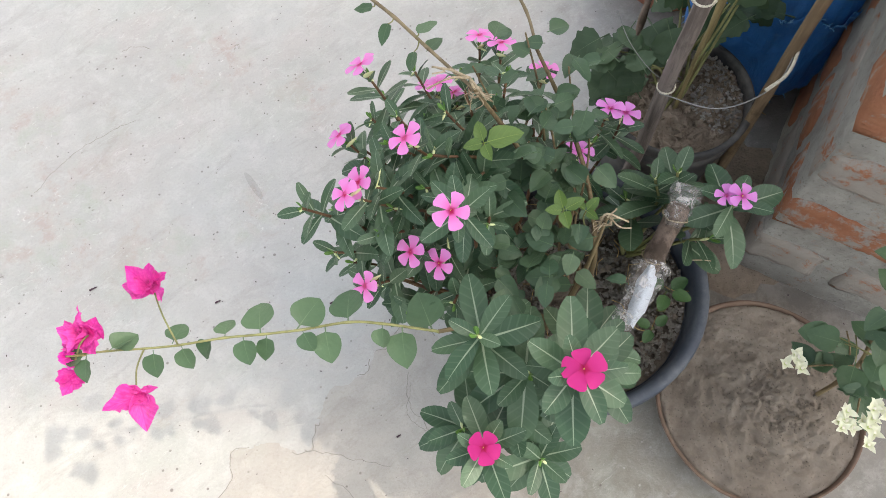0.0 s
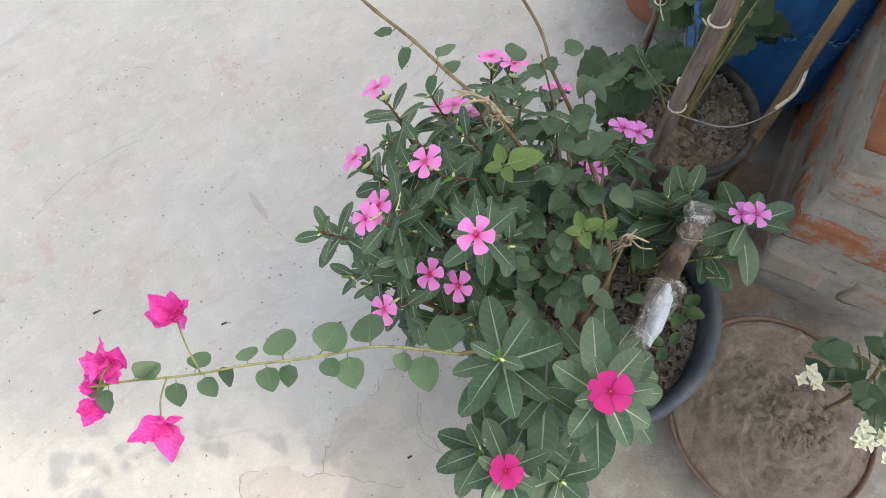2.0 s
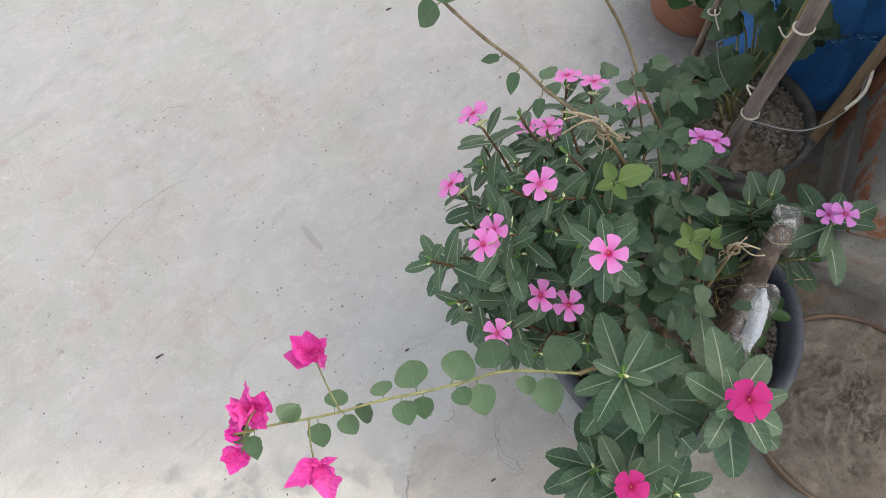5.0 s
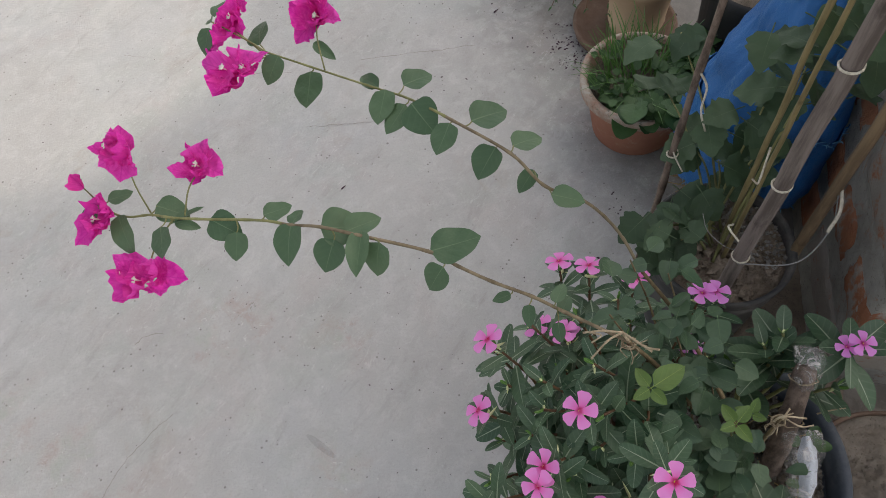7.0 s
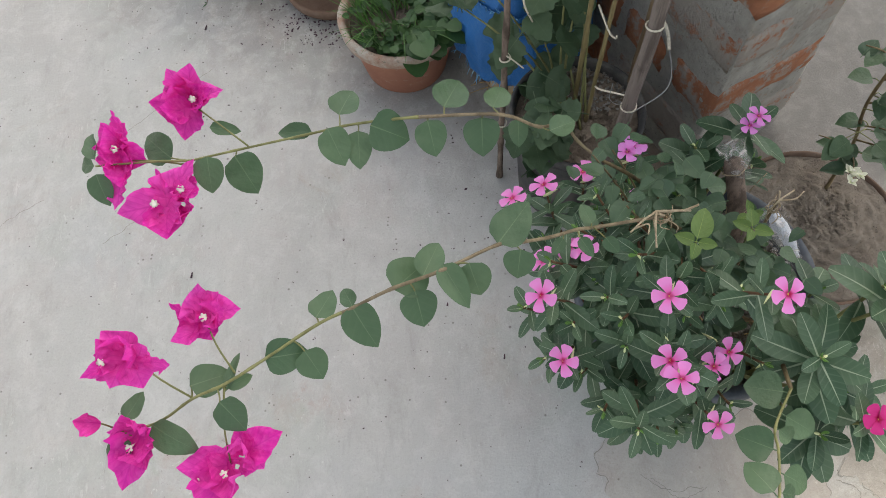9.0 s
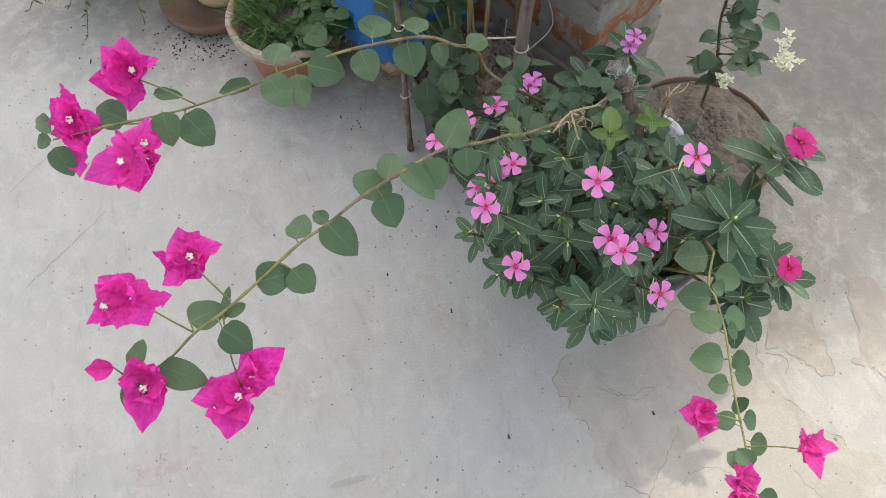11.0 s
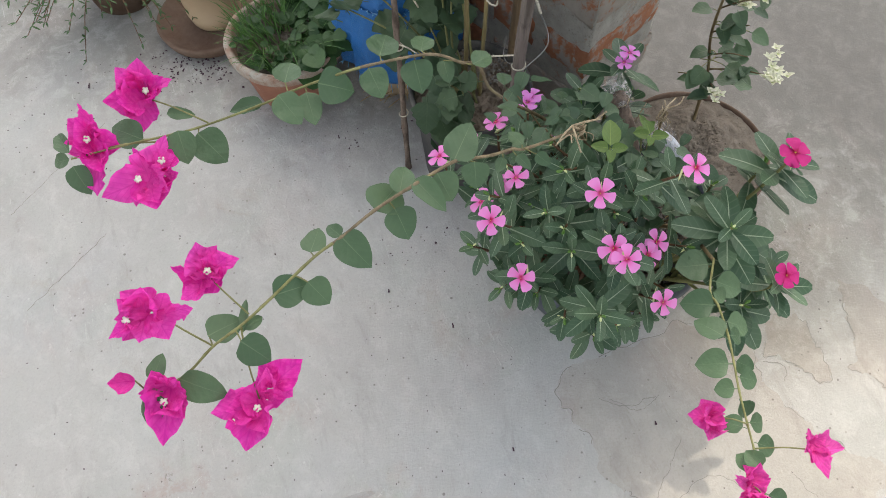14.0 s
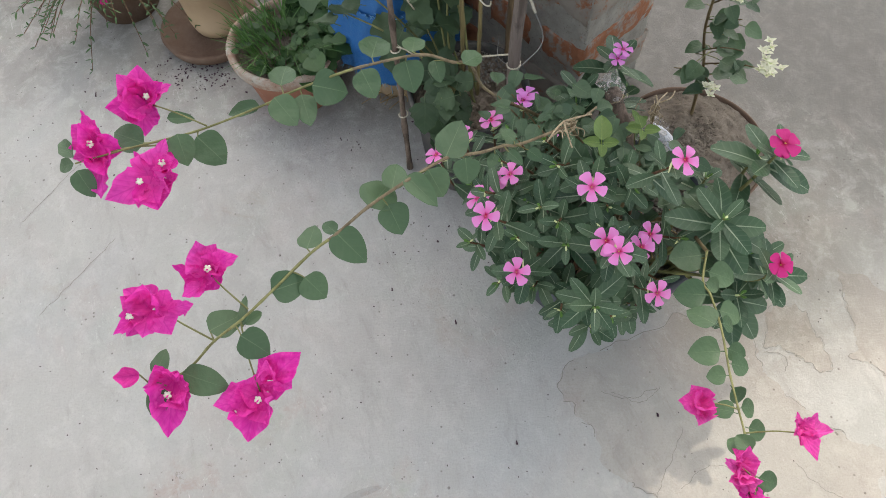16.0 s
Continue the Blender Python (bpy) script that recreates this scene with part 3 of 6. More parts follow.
BUD = lathe("bud", [(0.0, 0.0), (0.11, 0.15), (0.13, 0.45), (0.07, 0.8), (0.0, 1.0)], BUD_GREEN, 8)


def spin(axis):
    """Two directions square to an axis."""
    a = Vector(axis).normalized()
    s = a.orthogonal().normalized()
    return a, s, a.cross(s)


def flower(parent, at, axis, size, kind, turn=0.0, cup=0.12, petals=5):
    """A five-petalled periwinkle flower: petals round a yellow eye, on a pale tube."""
    a, s, o = spin(axis)
    f = part("flower", TUBE, parent, aim(Vector(at), s, a, size * 0.5))
    for k in range(petals):
        q = turn + 2 * math.pi * k / 5 + rnd(-0.06, 0.06)
        d = s * math.cos(q) + o * math.sin(q)
        part("petal", PETALS[kind], f, aim(Vector(at) + a * 0.0006 * k, d + a * (cup + rnd(-0.06, 0.06)), a, size * 0.53 * rnd(0.94, 1.05), 1.02))
    part("eye", EYE, f, aim(Vector(at) + a * 0.0012, s, a, size * 0.5))
    return f


def rosette(parent, tip, axis, size=0.05, pairs=4, meshes=None, gap=0.011, first=42, stepd=15, bud=True, broad=1.0):
    """Crossed pairs of leaves down the last part of a shoot."""
    a, s, o = spin(axis)
    tip = Vector(tip)
    q0 = rnd(0, 6.28)
    for k in range(pairs):
        q = q0 + k * 1.57 + (k // 2) * 0.72 + rnd(-0.2, 0.2)
        base = tip - a * gap * (k + 0.6)
        lean = radians(min(105, first + stepd * k + rnd(-8, 8)))
        for h in (0, math.pi):
            d = s * math.cos(q + h) + o * math.sin(q + h)
            go = a * math.cos(lean) + d * math.sin(lean) + Vector((0, 0, rnd(-0.12, 0.08)))
            n = a * math.sin(lean) - d * math.cos(lean) + Vector((rnd(-0.42, 0.42), rnd(-0.42, 0.42), 0.1))
            part("leaf", RNG.choice(meshes or VINCA), parent, aim(base, go, n, size * (0.58 + 0.14 * min(k, 3)) * rnd(0.85, 1.12), broad * rnd(0.92, 1.15)))
    if bud:
        for k in range(3):
            d = s * math.cos(q0 + k * 2.1) + o * math.sin(q0 + k * 2.1)
            part("bud", BUD if k == 0 else VINCA_TINY[0], parent, aim(tip, a + d * 0.35, d, size * 0.22))


def shoot(parent, root, tip, axis, mat=None, r0=0.0026, r1=0.0014, name="stem"):
    root, tip = Vector(root), Vector(tip)
    a = Vector(axis).normalized()
    mid = root.lerp(tip, 0.5) + Vector((rnd(-0.012, 0.012), rnd(-0.012, 0.012), 0.0)) - a * 0.01
    near = tip - a * (tip - root).length * 0.22
    part(name, tube(name, spline([root, mid, near, tip], 5), r0, r1, mat or STEM_RED, 6, 0.15, 3), parent)


# ---- floor, wall, added shade slab over the yard ----
def build_floor():
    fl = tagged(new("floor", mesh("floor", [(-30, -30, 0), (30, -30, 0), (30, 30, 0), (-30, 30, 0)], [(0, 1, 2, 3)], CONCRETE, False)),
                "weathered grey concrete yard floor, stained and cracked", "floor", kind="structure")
    POSE[fl.name] = Matrix.Identity(4)
    dark = Mat("crack", 0.95).col((0.25, 0.23, 0.21)).mat

    def crack(points, width):
        pts = spline([(x, y, 0) for x, y in points], 3 if len(points) > 20 else 14)
        verts, faces = [], []
        for i, p in enumerate(pts):
            d = (pts[min(i + 1, len(pts) - 1)] - pts[max(i - 1, 0)]).normalized()
            n = Vector((-d.y, d.x, 0))
            p = p + n * (0.005 * noise.noise((p.x * 60, p.y * 60, 3)) + 0.002 * noise.noise((p.x * 240, p.y * 240, 3)))
            w = width * (0.5 + 0.9 * abs(noise.noise((p.x * 90, p.y * 90, 0))))
            verts += [p + n * w + UP * 0.0006, p - n * w + UP * 0.0006]
        for i in range(len(pts) - 1):
            if len(points) < 20 or noise.noise((pts[i].x * 16, pts[i].y * 16, 4)) > -0.05:
                faces.append((2 * i, 2 * i + 1, 2 * i + 3, 2 * i + 2))
        part("crack", mesh("crack", verts, faces, dark, False), fl, None, "thin crack in the skim of the concrete")

    def bare(points):
        """A patch where the skim has come off, a hair above the slab, with a ragged rim."""
        pts = spline([(x, y, 0) for x, y in points] + [(*points[0], 0)], 16)[:-1]
        rim = [p + Vector([0.016 * noise.noise((p.x * 30, p.y * 30, k)) + 0.007 * noise.noise((p.x * 90, p.y * 90, k)) + 0.003 * noise.noise((p.x * 260, p.y * 260, k)) for k in (2, 7)] + [0.0004]) for p in pts]
        tris = geometry.tessellate_polygon([rim])
        part("bare_patch", mesh("bare_patch", rim, [tuple(f) for f in tris], BARE, False), fl, None, "bare brownish patch of concrete")
        crack([(p.x, p.y) for p in rim[::3]], 0.0008)

    bare(((0.234, 0.751), (0.202, 0.708), (0.153, 0.682), (0.133, 0.643), (0.122, 0.623), (0.105, 0.59), (0.05, 0.603), (-0.013, 0.578), (-0.02, 0.542), (-0.035, 0.47), (0.02, 0.36), (0.14, 0.27), (0.266, 0.236), (0.278, 0.295), (0.307, 0.349), (0.327, 0.386), (0.349, 0.419), (0.379, 0.444), (0.43, 0.47), (0.45, 0.55), (0.36, 0.68), (0.29, 0.77)))
    bare(((0.412, 0.374), (0.403, 0.369), (0.392, 0.341), (0.404, 0.323), (0.438, 0.337), (0.479, 0.352), (0.494, 0.371), (0.507, 0.386), (0.47, 0.435), (0.42, 0.43)))
    bare(((0.60, 0.31), (0.525, 0.294), (0.464, 0.278), (0.423, 0.29), (0.426, 0.258), (0.402, 0.232), (0.44, 0.19), (0.56, 0.20)))
    for line in (((-0.378, 1.062), (-0.345, 1.109), (-0.30, 1.152), (-0.252, 1.181), (-0.214, 1.198)), ((-0.257, 1.359), (-0.228, 1.364), (-0.204, 1.357)), ((0.079, 1.933), (0.125, 1.916), (0.192, 1.886)),
                 ((-0.163, 2.121), (-0.119, 2.088)), ((0.346, 1.857), (0.433, 1.833), (0.597, 1.786)), ((0.171, 1.721), (0.26, 1.69), (0.355, 1.658)), ((0.267, 0.698), (0.262, 0.659), (0.295, 0.607)), ((0.22, 0.378), (0.193, 0.343), (0.18, 0.30))):
        crack(line, 0.0007)
    smear = []
    for k in range(28):
        a = 2 * math.pi * k / 28
        w = 1 + 0.12 * noise.noise((math.cos(a) * 2, math.sin(a) * 2, 4))
        u, v = 0.0115 * math.cos(a) * w, 0.032 * math.sin(a) * w
        smear.append(Vector((0.010 + u * 0.88 + v * 0.47, 1.045 - u * 0.47 + v * -0.88, 0.0006)))
    part("smudge", mesh("smudge", smear, [tuple(range(28))], SMUDGE, False), fl, None, "faint grey rubbed mark")
    crack(((0.271, 0.681), (0.262, 0.63), (0.297, 0.602)), 0.0006)
    crack(((0.402, 0.435), (0.401, 0.397), (0.375, 0.396)), 0.0009)
    crack(((0.105, 0.59), (0.169, 0.574), (0.235, 0.557)), 0.0006)
    crack(((0.137, 0.553), (0.187, 0.504), (0.176, 0.442)), 0.0006)
    return fl


U, V = Vector((0.866, -0.5, 0)), Vector((0.5, 0.866, 0))
CORNER = Vector((0.800, 0.842, 0))


def box(name, x, y, z, mat, chip=0.0, seed=0):
    """A block x by y by z with its bevelled, chipped edges, from its corner."""
    bm = bmesh.new()
    bmesh.ops.create_cube(bm, size=1)
    for v in bm.verts:
        v.co = ((v.co.x + 0.5) * x, (v.co.y + 0.5) * y, (v.co.z + 0.5) * z)
    bmesh.ops.subdivide_edges(bm, edges=bm.edges[:], cuts=6, use_grid_fill=True)
    half = Vector((x, y, z)) * 0.5
    for v in bm.verts:
        q = v.co - half
        near = sorted((half[k] - abs(q[k]) for k in range(3)))[1]
        worn = 0.006 * max(0.0, 1 - near / 0.012)
        v.co -= q.normalized() * worn * (1 + noise.noise((v.co.x * 30 + seed, v.co.y * 30, v.co.z * 30)))
        v.co += Vector([chip * 0.6 * noise.fractal((v.co.x * 40 + k * 9 + seed, v.co.y * 40, v.co.z * 40), 0.8, 2, 3) for k in range(3)])
    me = bpy.data.meshes.new(name)
    bm.to_mesh(me)
    bm.free()
    me.materials.append(mat)
    me.polygons.foreach_set("use_smooth", [True] * len(me.polygons))
    return me


def build_wall():
    """The end of a rough brick wall: bricks proud of wide grey joints, the mortar smeared over them."""
    long, thick, high, course = 0.62, 0.23, 0.95, 0.118
    ins = 0.004
    a, b = thick - 2 * ins, long - 2 * ins
    ring = [(a * i / 24, 0.0, 0, -1) for i in range(24)] + [(a, b * i / 60, 1, 0) for i in range(60)]
    ring += [(a * (1 - i / 24), b, 0, 1) for i in range(24)] + [(0.0, b * (1 - i / 60), -1, 0) for i in range(60)]
    verts, faces, n, nz = [], [], len(ring), 96
    for j in range(nz + 1):
        z = high * j / nz
        for x, y, ox, oy in ring:
            p = CORNER + U * (x + ins) + V * (y + ins) + UP * z
            h = 0.0022 * noise.fractal((p.x * 34, p.y * 34, p.z * 34), 0.8, 2, 5) + 0.0036
            verts.append(p + (U * ox + V * oy) * h)
    for j in range(nz):
        for i in range(n):
            k = j * n + i
            m = j * n + (i + 1) % n
            faces.append((k, m, m + n, k + n))
    faces.append(tuple(nz * n + i for i in range(n)))
    me = mesh("wall_brick", verts, faces, MORTAR)
    wall = tagged(new("wall_brick", me), "rough red brick wall end with smeared grey mortar", "wall", kind="structure")
    POSE[wall.name] = Matrix.Identity(4)
    turn = Matrix((U, V, UP)).transposed().to_4x4()
    sizes = ((0.225, 0.105), (0.105, 0.225))
    kinds = {}
    for k, (sx, sy) in enumerate(sizes):
        kinds[k] = [box("brick", sx, sy, 0.076, BRICK, 0.006, 5 * s + k) for s in range(4)]
    rows = int(high / course)
    for j in range(rows):
        z = 0.052 + j * course
        if j % 2:
            spots = [(0, -0.003, -0.003), (0, -0.003, 0.122), (0, -0.003, 0.242), (0, -0.003, 0.362), (0, -0.003, 0.482)]
        else:
            spots = [(1, -0.003, -0.003), (1, 0.126, -0.003), (1, -0.003, 0.245), (1, 0.126, 0.245)]
        for k, x, y in spots:
            m = Matrix.Translation(CORNER + U * (x + rnd(-0.003, 0.003)) + V * (y + rnd(-0.003, 0.003)) + UP * (z + rnd(-0.003, 0.003))) @ turn
            part("brick", RNG.choice(kinds[k]), wall, m)


def build_shade_slab():
    """A made-up slab, out of view, added to keep the plants in the shade."""
    z, drop = 9.0, Vector((-0.305, 0.02, -0.535))
    shift = drop * (-z / drop.z)
    # outline of the shade wanted on the floor, moved up along the sun's rays
    edge = ((-1.2, 0.76), (0.10, 0.66), (0.40, 0.50), (0.52, 0.40), (0.58, 0.2), (0.7, -0.4), (3.2, -0.6), (3.2, 3.6), (0.45, 3.6), (0.15, 1.95), (-0.2, 1.80), (-1.2, 1.75))
    verts = [Vector((x, y, z)) - Vector((shift.x, shift.y, 0)) for x, y in edge]
    n = len(verts)
    verts += [v + UP * 0.12 for v in verts]
    faces = [tuple(range(n))[::-1], tuple(range(n, 2 * n))] + [(i, (i + 1) % n, n + (i + 1) % n, n + i) for i in range(n)]
    tagged(new("ceiling", mesh("ceiling", verts, faces, MORTAR, False)), "added unseen grey slab that shades the yard from above", "ceiling", kind="structure")


build_floor()
build_wall()
build_shade_slab()


# ---- pots ----
P1, P2, P3, P4, BASIN = Vector((0.508, 0.755, 0)), Vector((0.690, 1.028, 0)), Vector((0.80, 1.435, 0)), Vector((0.91, 1.68, 0)), Vector((0.77, 0.61, 0))


def pebbles(name, centre, r, z, count, size, mat, parent, squash=0.7, arc=None):
    """Grit lying on a bed of soil, as one joined mesh."""
    verts, faces = [], []
    for _ in range(count):
        q, d = (rnd(*arc) if arc else rnd(0, 6.28)), r * math.sqrt(rnd(0.05, 1))
        c = Vector((centre.x + d * math.cos(q), centre.y + d * math.sin(q), z))
        s, k0 = size * rnd(0.5, 1.3), len(verts)
        turn = Euler((rnd(0, 3), rnd(0, 3), rnd(0, 3))).to_matrix()
        for v in ((1, 0, 0), (-1, 0, 0), (0, 1, 0), (0, -1, 0), (0, 0, 1), (0, 0, -1)):
            w = turn @ (Vector(v) * s * rnd(0.6, 1.2))
            verts.append(c + Vector((w.x, w.y, w.z * squash)))
        for f in ((0, 2, 4), (2, 1, 4), (1, 3, 4), (3, 0, 4), (2, 0, 5), (1, 2, 5), (3, 1, 5), (0, 3, 5)):
            faces.append(tuple(k0 + i for i in f))
    ob = part(name, mesh(name, verts, faces, mat, False), parent)
    ob["kind"] = "stuff"
    return ob


def build_pots():
    p = thing("plant_pot", P1, "large slate-black plastic pot full of gritty soil on the concrete", "plant pot")
    m = Matrix.Translation(P1)
    prof = [(0.0, 0.004), (0.125, 0.0), (0.130, 0.006), (0.152, 0.165), (0.156, 0.17), (0.171, 0.172), (0.175, 0.178), (0.175, 0.20), (0.172, 0.205), (0.163, 0.205), (0.158, 0.198), (0.154, 0.17), (0.15, 0.10)]
    part("body", lathe("body", prof, BLUE_PLASTIC, 64, 0.006), p, m)
    part("soil", ground_disc("soil", 0.156, 0.166, DARK_SOIL, 26, 64, 0.008, 1.0), p, m, "dark crumbly soil")
    pebbles("gravel", P1, 0.148, 0.174, 3400, 0.0040, GRIT, p, 0.9)
    pebbles("rubble", P1, 0.14, 0.174, 240, 0.0068, DARK_SOIL, p, 0.7)

    p = thing("plant_pot", P2, "black ribbed plastic pot of brown soil against the brick wall", "plant pot")
    m = Matrix.Translation(P2)
    prof = [(0.0, 0.004), (0.08, 0.0), (0.084, 0.006), (0.097, 0.170), (0.102, 0.174), (0.102, 0.187), (0.099, 0.190), (0.099, 0.200), (0.107, 0.204), (0.109, 0.220), (0.107, 0.224), (0.103, 0.224), (0.100, 0.219), (0.097, 0.17)]
    part("body", lathe("body", prof, BLACK_PLASTIC, 56, 0.008), p, m)
    part("soil", ground_disc("soil", 0.099, 0.205, BROWN_SOIL, 30, 64, 0.012, 4.0), p, m, "dry brown soil with pebbles")
    pebbles("gravel", P2, 0.094, 0.212, 330, 0.0036, PEBBLE, p, 0.8, (-1.0, 1.6))
    pebbles("gravel", P2, 0.09, 0.211, 260, 0.003, BROWN_SOIL, p)
    pebbles("rubble", P2 + Vector((-0.01, -0.03, 0)), 0.065, 0.211, 26, 0.0085, BROWN_SOIL, p, 0.6)

    p = thing("plant_pot", P3, "worn terracotta pot overgrown with weeds and grass", "plant pot")
    m = Matrix.Translation(P3)
    prof = [(0.0, 0.004), (0.078, 0.0), (0.083, 0.005), (0.104, 0.108), (0.107, 0.112)]
    part("body", lathe("body", prof, TERRACOTTA, 48, 0.015), p, m)
    prof = [(0.104, 0.110), (0.114, 0.113), (0.118, 0.118), (0.119, 0.137), (0.117, 0.143), (0.110, 0.144), (0.105, 0.138), (0.100, 0.11)]
    part("rim", lathe("rim", prof, LICHEN, 56, 0.03), p, m, "chipped rim grey with lichen and dust")
    part("soil", ground_disc("soil", 0.099, 0.118, DARK_SOIL, 12, 40, 0.01, 6.0), p, m)

    p = thing("plant_saucer", P4, "brown clay saucer holding a small buff pot", "saucer")
    m = Matrix.Translation(P4)
    part("dish", lathe("dish", [(0.0, 0.003), (0.095, 0.0), (0.108, 0.012), (0.114, 0.03), (0.112, 0.034), (0.105, 0.032), (0.09, 0.02), (0.06, 0.018), (0.0, 0.018)], CLAY, 48, 0.02), p, m)
    p = thing("plant_pot", P4 + Vector((0.02, -0.01, 0.018)), "small buff pot standing in a clay saucer", "plant pot")
    m = Matrix.Translation(P4 + Vector((0.02, -0.01, 0.019)))
    part("body", lathe("body", [(0.0, 0.0), (0.052, 0.0), (0.055, 0.004), (0.062, 0.03), (0.060, 0.032), (0.068, 0.12), (0.074, 0.125), (0.074, 0.14), (0.066, 0.14), (0.062, 0.11)], CREAM, 40, 0.015), p, m)
    part("soil", ground_disc("soil", 0.063, 0.118, DARK_SOIL, 8, 32, 0.006, 8.0), p, m)

    # near-black pot shape, added only to fill the dark gap behind the sack
    at = Vector((1.03, 1.455, 0))
    p = thing("plant_pot", at, "black pot shape added to fill the dark gap behind the blue sack", "plant pot")
    m = Matrix.Translation(at)
    prof = [(0.0, 0.004), (0.078, 0.0), (0.082, 0.006), (0.096, 0.25), (0.101, 0.254), (0.103, 0.275), (0.100, 0.28), (0.095, 0.275), (0.092, 0.20)]
    part("body", lathe("body", prof, GAP_BLACK, 48, 0.01), p, m)
    part("soil", ground_disc("soil", 0.094, 0.235, DARK_SOIL, 10, 36, 0.008, 21.0), p, m)

    p = thing("clay_basin", BASIN, "shallow cracked clay basin filled with pale dry earth", "basin")
    m = Matrix.Translation(BASIN)
    prof = [(0.0, 0.003), (0.118, 0.0), (0.128, 0.008), (0.141, 0.05), (0.1445, 0.056), (0.1465, 0.063), (0.1455, 0.0665), (0.1425, 0.0665), (0.141, 0.061), (0.135, 0.03)]
    part("body", lathe("body", prof, CLAY, 64, 0.02), p, m)
    part("soil", ground_disc("soil", 0.1415, 0.0605, PALE_SOIL, 44, 100, 0.0055, 2.0), p, m, "pale dry earth")
    pebbles("grit", BASIN, 0.128, 0.058, 420, 0.0018, PALE_SOIL, p)
    pebbles("rubble", BASIN + Vector((0.03, -0.01, 0)), 0.055, 0.060, 150, 0.0042, PALE_SOIL, p)
    pebbles("rubble", BASIN + Vector((0.0, 0.01, 0)), 0.115, 0.059, 260, 0.0026, PALE_SOIL, p)


build_pots()


# ---- periwinkles ----
HEART = Vector((0.40, 0.80, 0.16))


def outward(p, lift=0.75):
    d = Vector(p) - HEART
    d.z = 0
    return (d.normalized() * 0.75 + UP * lift).normalized()


def soil_spot(tip, pull=0.25):
    """Where a shoot leaves the soil of the large pot."""
    d = Vector(tip) - P1
    d.z = 0
    d = d.normalized() * min(0.12, d.length * pull + 0.02)
    return P1 + Vector((-0.06, 0.02, 0)) + d * 0.9 + UP * 0.165


def build_periwinkle(flowers, shoots, label, size, kind, fsize=0.0318):
    plant = thing("periwinkle", soil_spot(flowers[0][0] if flowers else shoots[0]), label, "flowering plant", "periwinkles in the large pot")
    for at, lean, turn in flowers:
        at = Vector(at)
        ax = outward(at, lean)
        tip = at - ax * 0.016
        shoot(plant, soil_spot(tip), tip, ax)
        rosette(plant, tip, ax, size, 5)
        flower(plant, at, ax, fsize * rnd(0.95, 1.06), kind, turn)
        q = rnd(0, 6.28)
        part("flower_bud", BUD, plant, aim(tip + Vector((math.cos(q), math.sin(q), 0)) * 0.006, ax + Vector((math.cos(q), math.sin(q), 0)) * 0.5, UP, 0.022, 0.5), "cream closed bud")
    for at in shoots:
        ax = outward(at, rnd(0.5, 1.1))
        shoot(plant, soil_spot(at), at, ax)
        rosette(plant, at, ax, size * rnd(0.9, 1.1), 5)
    return plant


build_periwinkle(
    [((0.349, 0.703, 0.553), 1.6, 0.3), ((0.310, 0.795, 0.526), 1.6, 0.1), ((0.249, 0.753, 0.502), 1.2, 0.9), ((0.262, 0.768, 0.497), 1.0, 0.2),
     ((0.305, 0.720, 0.428), 1.2, 0.5), ((0.333, 0.710, 0.415), 0.9, 0.0), ((0.255, 0.692, 0.411), 1.0, 0.4)],
    [(0.197, 0.765, 0.455), (0.219, 0.739, 0.395), (0.236, 0.772, 0.375), (0.29, 0.76, 0.45), (0.345, 0.745, 0.49), (0.27, 0.81, 0.455), (0.25, 0.72, 0.35), (0.30, 0.68, 0.36),
     (0.335, 0.79, 0.50), (0.385, 0.73, 0.46), (0.25, 0.80, 0.33), (0.22, 0.80, 0.38), (0.31, 0.74, 0.34), (0.275, 0.735, 0.445), (0.325, 0.77, 0.47), (0.37, 0.765, 0.485), (0.28, 0.70, 0.32), (0.345, 0.67, 0.40), (0.23, 0.755, 0.325)],
    "bushy periwinkle with dark green leaves and pink flowers", 0.048, "pink")
build_periwinkle(
    [((0.233, 0.861, 0.435), 1.2, 0.6), ((0.265, 0.907, 0.495), 1.2, 0.2), ((0.362, 0.912, 0.426), 1.5, 0.8), ((0.335, 0.932, 0.419), 1.2, 0.3), ((0.345, 0.893, 0.472), 2, 0.5),
     ((0.398, 1.004, 0.408), 2, 0.4), ((0.421, 0.975, 0.428), 2, 0.1), ((0.468, 0.943, 0.414), 3, 0.7)],
    [(0.27, 0.87, 0.45), (0.30, 0.85, 0.48), (0.25, 0.84, 0.37), (0.32, 0.92, 0.46), (0.37, 0.91, 0.46), (0.42, 0.91, 0.46), (0.30, 0.89, 0.36), (0.38, 0.95, 0.38),
     (0.35, 0.84, 0.50), (0.45, 0.91, 0.37), (0.40, 0.86, 0.48), (0.28, 0.93, 0.40), (0.29, 0.825, 0.47), (0.33, 0.865, 0.445), (0.245, 0.885, 0.37), (0.36, 0.93, 0.40), (0.31, 0.80, 0.40)],
    "bushy periwinkle with narrow dark leaves and pink flowers", 0.046, "pink")
build_periwinkle(
    [((0.568, 0.910, 0.362), 4, 0.2), ((0.548, 0.911, 0.372), 3, 0.6), ((0.508, 0.868, 0.350), 3, 0.4)],
    [(0.53, 0.89, 0.33), (0.49, 0.87, 0.38), (0.55, 0.86, 0.28), (0.47, 0.89, 0.40)],
    "periwinkle shoots with mauve flowers beside the stake", 0.05, "mauve", 0.034)


